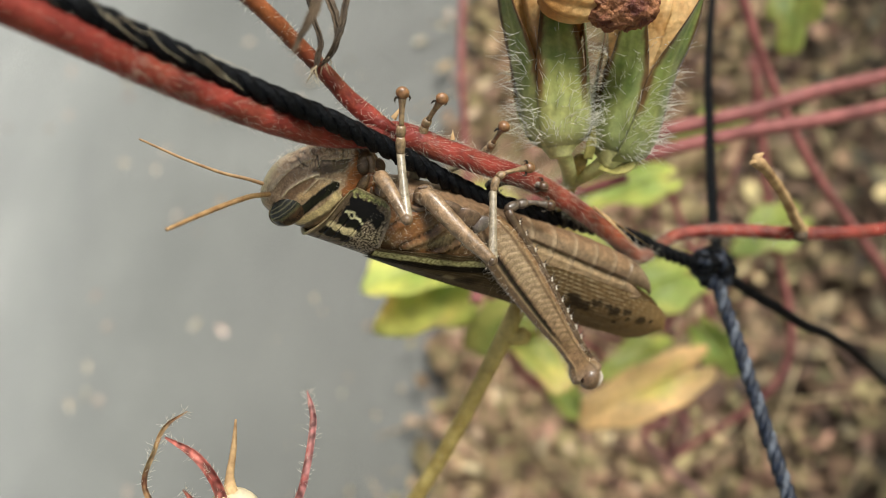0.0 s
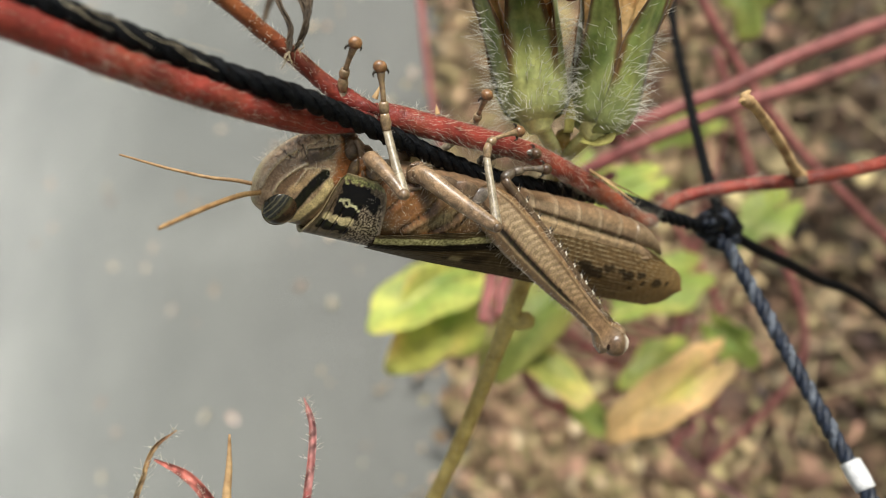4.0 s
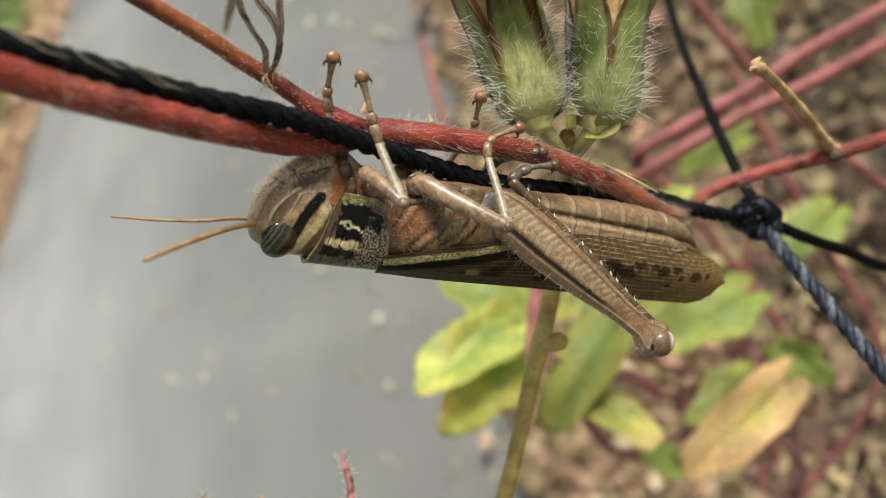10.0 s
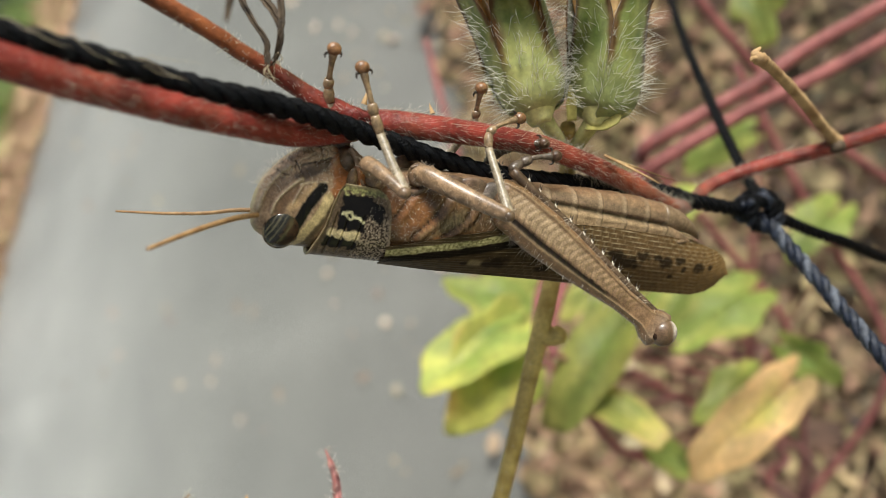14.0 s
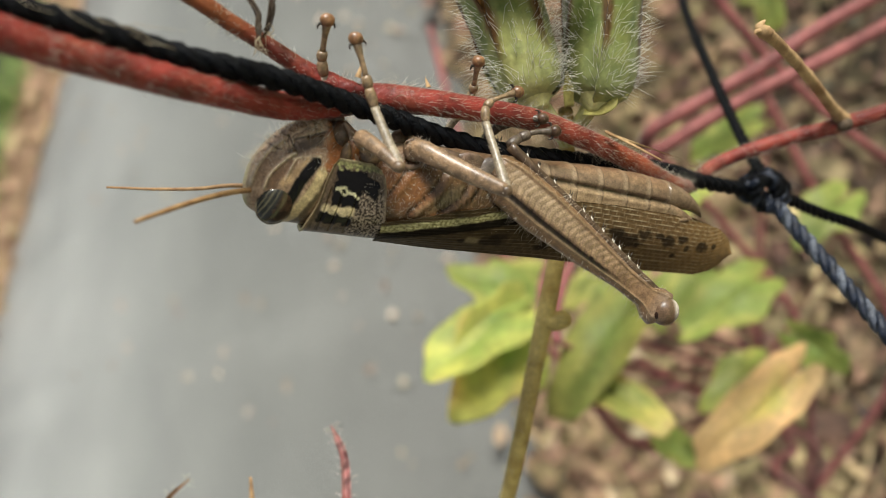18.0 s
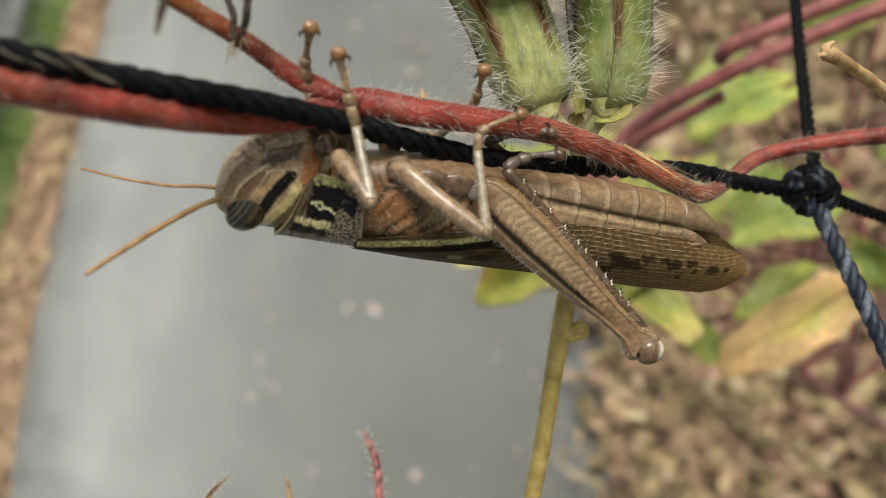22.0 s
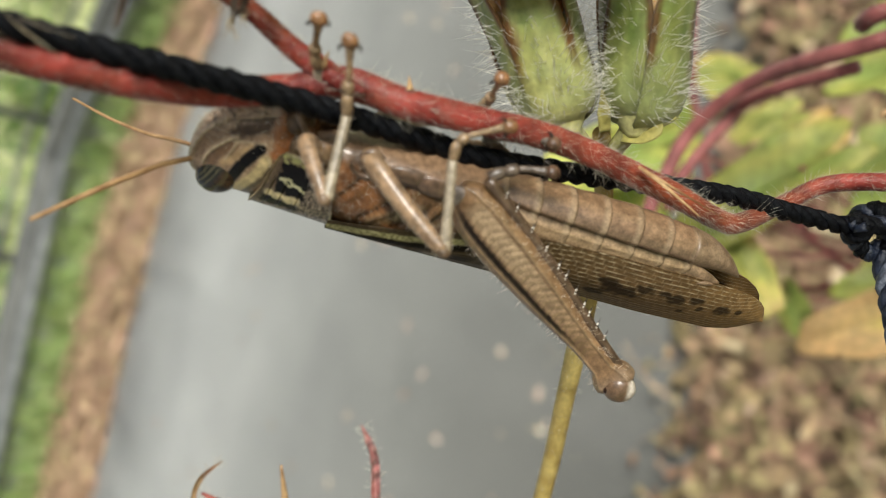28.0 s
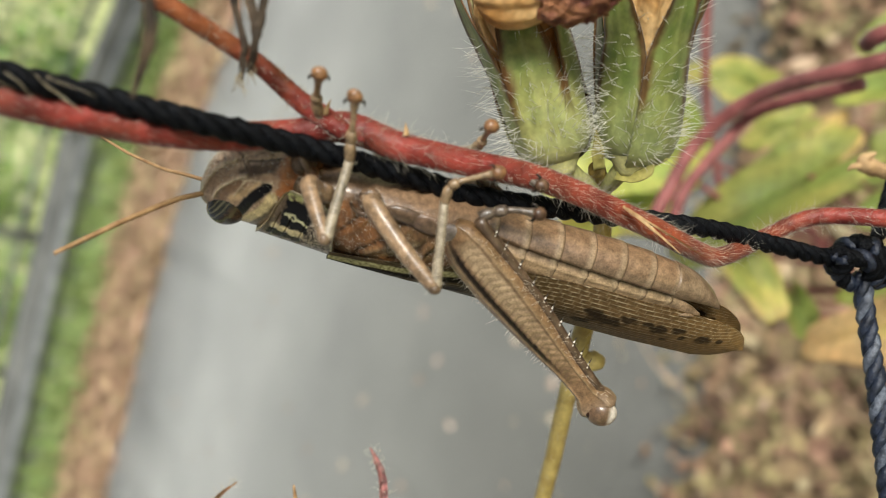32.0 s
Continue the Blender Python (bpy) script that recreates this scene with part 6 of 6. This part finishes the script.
def build_litter():
    for name, shape, mat, lab in (
        ("leaf_litter", flakes(34000, (-1.6, 2.2), (0.30, 0.69), (-0.015, 0.05), 0.0105, 11, True), LITTER, "thick brown carpet of dead leaves"),
        ("dark_litter", flakes(16000, (-1.6, 2.2), (-0.7, 0.5), (-0.015, 0.04), 0.012, 15, True), LITTER_DARK, "dark dead leaves under the net"),
        ("pale_litter", flakes(1100, (-1.6, 2.2), (0.34, 0.72), (0.0, 0.055), 0.012, 12, True), LITTER_PALE, "pale bleached dead leaf bits"),
        ("verge_litter", bent(flakes(14000, (-9, 4), (3.42, 4.35), (-0.01, 0.03), 0.02, 13)), LITTER_TAN, "brown dead leaves along the verge"),
        ("edge_litter", flakes(220, (-2.2, 3.0), (0.67, 1.2), (0.006, 0.014), 0.006, 14), LITTER_PALE, "dead leaf bits strewn on the lane's edge"),
    ):
        tagged(new(name, mesh_of(name, *shape, mat)), lab, "leaf litter", kind="stuff")
    g = np.random.default_rng(21)
    tw = []
    for i in range(420):
        a = np.array((g.uniform(-1.4, 2.0), g.uniform(-0.4, 0.72), g.uniform(0.0, 0.06)))
        d = g.normal(0, 1, 3) * (1, 1, 0.25)
        d /= np.linalg.norm(d)
        tw.append(tube([a, a + d * 0.07 + g.normal(0, 0.008, 3), a + d * g.uniform(0.1, 0.3)], [0.0022, 0.0018, 0.001], 5, 3))
    sh = joined(tw)
    sh[0][:, 2] = np.maximum(sh[0][:, 2], -0.01)
    tagged(new("straw_and_twigs", mesh_of("straw_and_twigs", *sh, STRAW)), "dry straw and thin twigs on the litter", "straw", kind="stuff")
    # single fallen leaves on the lane
    shapes = []
    for k in range(6):
        v, f = flakes(1, (0, 1e-5), (0, 1e-5), (0.0, 1e-5), 0.0115, 40 + k)
        v = v - v.mean(0) * (1, 1, 0)
        shapes.append(mesh_of("fallen_leaf", v, f, FALLEN))
    for i in range(170):
        x, y = g.uniform(-2.2, 2.6), 0.75 + 2.4 * g.beta(1.0, 1.7)
        ob = new("fallen_leaf", shapes[i % 6])
        ob.matrix_basis = pose(x, y, 0.013 - 0.004 * abs(y - 2.1), 0, 0, g.uniform(0, 360))
        tagged(ob, "small pale fallen leaf on the lane", "leaf", "fallen leaves on the lane")


def tufts(n, xr, yr, z, height, seed):
    g = np.random.default_rng(seed)
    b = np.c_[g.uniform(*xr, n), g.uniform(*yr, n), np.full(n, z)]
    lean = g.normal(0, 0.35, (n, 2))
    h = height * g.uniform(0.5, 1.3, n)
    w = 0.006 * g.uniform(0.7, 1.8, n)
    a = g.uniform(0, np.pi, n)
    dx = np.c_[np.cos(a) * w, np.sin(a) * w, np.zeros(n)]
    m = b + np.c_[lean * h[:, None] * 0.4, h * 0.6]
    t = b + np.c_[lean * h[:, None], h]
    V = np.stack([b - dx, b + dx, m - dx * 0.8, m + dx * 0.8, t], 1).reshape(-1, 3)
    i = np.arange(n)[:, None] * 5
    F = np.concatenate([i + 0, i + 1, i + 3, i + 2], 1).tolist() + np.concatenate([i + 2, i + 3, i + 4], 1).tolist()
    return V, F


def build_far_side():
    tagged(new("grass_verge", mesh_of("grass_verge", *bent(tufts(9000, (-11, 6), (4.2, 5.05), -0.05, 0.14, 61)), BLADE)), "green grass along the fence", "grass", kind="stuff")
    tagged(new("meadow", mesh_of("meadow", *bent(tufts(12000, (-26, 6), (5.5, 22), -0.06, 0.25, 62)), MEADOW)), "light green meadow behind the fence", "grass", kind="stuff")
    fence = thing("mesh_fence", (0, 5.2, -0.05), "grey steel mesh fence on a low concrete base", "fence")
    def box(x0, x1, y0, y1, z0, z1):
        v = [(x, y, z) for x in (x0, x1) for y in (y0, y1) for z in (z0, z1)]
        return np.array(v, float), [(0, 1, 3, 2), (4, 6, 7, 5), (0, 4, 5, 1), (2, 3, 7, 6), (0, 2, 6, 4), (1, 5, 7, 3)]
    def long_box(x0, x1, y0, y1, z0, z1):
        xs = np.linspace(x0, x1, 45)
        v = np.concatenate([[(x, y0, z0), (x, y0, z1), (x, y1, z1), (x, y1, z0)] for x in xs])
        return bent((v, ring_faces(45, 4)))
    part("base_wall", long_box(-16, 6, 5.08, 5.3, -0.1, 0.22), CONCRETE, fence, "low concrete footing", smooth=False)
    for i in range(24):
        x = -14.4 + 0.86 * i
        part("post", bent(tube([(x, 5.2, 0.2), (x, 5.2, 1.3)], [0.03], 10, 2)), STEEL, fence, "round steel post")
    for z in (0.32, 1.25):
        part("rail", bent(tube([(-16, 5.2, z), (-8, 5.2, z), (-2, 5.2, z), (0, 5.2, z), (2, 5.2, z), (6, 5.2, z)], [0.016], 8, 8)), STEEL, fence, "thin steel rail")
    wires = []
    for i in range(110):
        x = -16 + 0.2 * i
        wires.append(tube([(x, 5.17, 0.22), (x, 5.17, 1.28)], [0.0045], 5, 2))
    for z in np.arange(0.4, 1.25, 0.15):
        wires.append(tube([(-16, 5.175, z), (-8, 5.175, z), (-2, 5.175, z), (0, 5.175, z), (2, 5.175, z), (6, 5.175, z)], [0.0035], 5, 8))
    part("wire_mesh", bent(joined(wires)), STEEL, fence, "welded wire mesh", kind="stuff")
    part("coping", bent(joined([tube([(-16, 5.06, 0.1), (-8, 5.06, 0.1), (-2, 5.06, 0.1), (0, 5.06, 0.1), (2, 5.06, 0.1), (6, 5.06, 0.1)], [0.045], 10, 8)])), STEEL, fence, "pale steel pipe along the footing")
    g = np.random.default_rng(91)
    for i in range(10):
        x, y = -5.6 + 1.0 * i + g.uniform(-0.2, 0.2), 5.75 + g.uniform(0, 2.2)
        b = thing("bush", (x, y, -0.06), "low dark green bush in the meadow", "bush", "low bushes behind the fence")
        for k in range(3):
            part("twig", tube([(x, y, -0.08), (x + g.normal(0, 0.08), y + g.normal(0, 0.08), 0.2), (x + g.normal(0, 0.16), y + g.normal(0, 0.16), 0.42)], [0.012, 0.008, 0.004], 5, 4), BARK, b)
        n = 420
        c = np.c_[g.normal(0, 0.24, n), g.normal(0, 0.2, n), np.abs(g.normal(0.22, 0.14, n))] + (x, y, 0)
        sz = 0.045 * g.uniform(0.6, 1.5, n)
        e = g.standard_normal((n, 3))
        e /= np.linalg.norm(e, axis=1)[:, None]
        w = np.cross(e, g.standard_normal((n, 3)))
        w /= np.linalg.norm(w, axis=1)[:, None]
        V = np.stack([c - e * sz[:, None], c + w * sz[:, None] * 0.5, c + e * sz[:, None], c - w * sz[:, None] * 0.5], 1).reshape(-1, 3)
        V[:, 2] = np.maximum(V[:, 2], -0.05)
        part("crown", (V, (np.arange(n)[:, None] * 4 + np.arange(4)).tolist()), FOLIAGE, b, "small uneven leafy crown", smooth=False)
    # shrubs beyond, in clumps of many leaves
    g = np.random.default_rng(81)
    for i in range(11):
        x, y = -22 + 3.4 * i + g.uniform(-1, 1), g.uniform(9.5, 19)
        s = thing("shrub", (x, y, -0.06), "leafy green shrub beyond the fence", "shrub", "shrubs beyond the fence")
        for k in range(4):
            e = np.array((x + g.normal(0, 0.7), y + g.normal(0, 0.5), g.uniform(1.2, 2.6)))
            part("limb", tube([(x, y, -0.08), (x + (e[0] - x) * 0.3, y + (e[1] - y) * 0.3, e[2] * 0.45), e], [0.06, 0.04, 0.015], 7, 4), BARK, s)
        n = 700
        cl = np.c_[g.normal(0, 0.9, 9), g.normal(0, 0.7, 9), g.uniform(0.4, 2.6, 9)]
        c = cl[g.integers(0, 9, n)] + g.normal(0, 0.36, (n, 3)) + (x, y, 0)
        c[:, 2] = np.maximum(c[:, 2], 0.1)
        sz = 0.10 * g.uniform(0.6, 1.5, n)
        u = g.standard_normal((n, 3))
        u /= np.linalg.norm(u, axis=1)[:, None]
        w = np.cross(u, g.standard_normal((n, 3)))
        w /= np.linalg.norm(w, axis=1)[:, None]
        V = np.stack([c - u * sz[:, None], c + w * sz[:, None] * 0.5, c + u * sz[:, None], c - w * sz[:, None] * 0.5], 1).reshape(-1, 3)
        F = (np.arange(n)[:, None] * 4 + np.arange(4)).tolist()
        part("crown", (V, F), FOLIAGE, s, "uneven leafy crown", smooth=False)


build_ground()
build_net()
vine, side_shoots = build_vine()
flower_head = build_flower_head()
calyx = build_dry_calyx()
insect, shins, feelers = build_insect()
build_back_vine()
build_litter()
build_far_side()


def swing(shin, knee, toe, rows):
    """Turn a shin with its foot about the knee, so that the toe shifts by the rows' millimetres."""
    k, rest = Vector(knee), Vector(toe) - Vector(knee)
    keys = []
    for t, *shift in rows:
        turn = rest.rotation_difference(rest + Vector(shift)).to_matrix().to_4x4()
        keys.append((t, INSECT @ Matrix.Translation(k) @ turn @ Matrix.Translation(-k) @ INSECT.inverted()))
    walk(shin, keys)


def motions():
    """The seed head and the dry calyx nod a little in the air; one front leg lifts and takes a new hold."""
    at = NET @ Vector((1.8, 10.5, 0.9))
    nod = [
        (0.0, 0.00173, -0.0013, 0.00198, 3.17, 2.05, 1.35),
        (2.0, 0.00095, -0.00052, 0.00154, 0.74, 4.2, -4.81),
        (7.0, 0.00141, 0.00041, 0.00045, -2.85, 3.77, -7.61),
        (12.0, 0.00134, 0.00068, 0.00082, -0.08, 6.24, -7.32),
        (17.0, 0.00146, 0.00108, -0.00022, 0.14, 5.15, -7.29),
        (21.0, 0.00151, 0.00728, -0.00342, -5.11, 3.72, 3.92),
        (22.0, 0.00134, 0.00512, -0.00292, 2.4, 4.83, 9.92),
        (24.0, 0.0001, 0.00616, -0.00352, 6.22, 5.2, 16.54),
        (29.0, -0.00017, 0.00539, -0.00365, 4.58, -0.89, 18.45),
        (30.0, -2e-05, 0.00457, -0.00325, 3.78, -0.92, 16.73),
        (32.0, -2e-05, 0.00457, -0.00325, 3.78, -0.92, 16.73),
    ]
    walk(flower_head, [(t, pose(at.x + x, at.y + y, at.z + z, rx, ry, rz)) for t, x, y, z, rx, ry, rz in nod])
    # the far front leg takes a new hold; later the body pushes forward under the feet
    step = [
        (0.0, 8.1, -0.5, 0), (1.0, 7.6, -0.8, 0), (1.3, 7.2, -0.9, 0), (1.4, 6.7, -0.5, 0), (1.5, 6.2, -0.1, 0), (1.6, 3.5, 2.1, 0), (1.7, 0.6, 4.4, 0), (1.8, -1.2, 4.5, 0),
        (1.9, -0.8, 2.8, 0), (2.0, -1.5, 1.6, 0), (2.1, -0.8, 0.8, 0), (2.4, -0.4, 1.0, 0), (2.8, -0.2, 0.8, 0), (3.4, 0, 0.3, 0), (5.5, 0, 0, 0), (23.8, 0.2, 0, 0), (25.0, 2.2, 0.2, 0.4),
        (28.0, 3.1, 0.1, 0.7), (32.0, 3.0, 0.1, 0.7),
    ]
    walk(shins[1], [(t, pose(*(INSECT.to_3x3() @ Vector(d)))) for t, *d in step])
    swing(shins[0], (3.5, 6.0, 9.6), (-1.2, 16.7, 3.5), [(0.0, 0, 0, 0), (23.0, 0, 0, 0), (24.0, 0.3, 0.1, 0), (25.0, 2.3, 0.5, 0.3), (28.0, 3.1, 0.6, 0.3), (32.0, 3.6, 0.5, 0.5)])
    swing(shins[3], (13.3, 6.2, -8.2), (13.9, 16.9, -1.3), [(0.0, 0, 0, 0), (23.8, 0, 0, 0), (25.0, 1.8, 0, 0.6), (28.0, 2.1, 0.2, 0.4), (32.0, 2.0, 0.2, 0.4)])
    # the feelers tilt a little: degrees about the insect's side axis
    for ob, root, tilts in (
        (feelers[0], (-8.8, 0.35, 0.0), [(0.0, -4), (1.7, -5), (6.0, -5), (9.0, -2), (12.0, 0), (32.0, 0)]),
        (feelers[1], (-8.8, 0.3, 1.8), [(0.0, 2), (6.0, 1), (9.0, 0), (19.0, 0), (20.0, 4), (21.0, 8), (24.0, 9), (28.0, 5), (32.0, 5)]),
    ):
        there = INSECT @ Matrix.Translation(Vector(root))
        walk(ob, [(t, there @ pose(0, 0, 0, 0, 0, a) @ there.inverted()) for t, a in tilts])
    slide = [(0.0, 0, 0, 0), (23.8, 0, 0, 0), (25.0, 0.19, 0.05, -0.09), (28.0, 0.22, 0.08, -0.07), (32.0, 0.23, 0.07, -0.10)]
    for ob in side_shoots:
        walk(ob, [(t, pose(*(NET.to_3x3() @ Vector(d)))) for t, *d in slide])
    foot = NET @ Vector((-2.3, 8.5, -3.5))
    drift = [
        (0.0, -0.00047, 0.0002, 0.00014, 0.97, -0.3, -0.11),
        (2.0, -0.00105, 0.00189, 0.00337, 2.36, 1.26, -4.4),
        (6.0, -0.0009, 0.00266, 0.00263, 1.92, 1.67, -3.94),
        (7.0, -0.00125, 0.00233, 0.0016, 4.36, 2.73, -5.15),
        (12.0, -0.00255, 0.0036, 0.00412, 2.17, 3.92, -7.37),
        (17.0, -0.00369, 0.00237, 0.00502, 7.81, 1.36, -6.12),
        (22.0, -0.00198, -0.00737, -0.00236, 8.88, -4.56, 0.7),
        (24.0, 0.00028, -0.01162, -0.00354, 15.76, -9.34, 2.98),
        (25.0, -0.00107, -0.01311, -0.00474, 15.59, -9.04, 3.9),
        (29.0, -0.00097, -0.01699, -0.0072, 18.76, -10.82, 5.76),
        (30.0, -0.00107, -0.01814, -0.00645, 18.87, -10.74, 6.0),
        (32.0, -0.00033, -0.01819, -0.00726, 20.44, -11.43, 6.12),
    ]
    walk(calyx, [(t, pose(foot.x + x, foot.y + y, foot.z + z, rx, ry, rz)) for t, x, y, z, rx, ry, rz in drift])


motions()
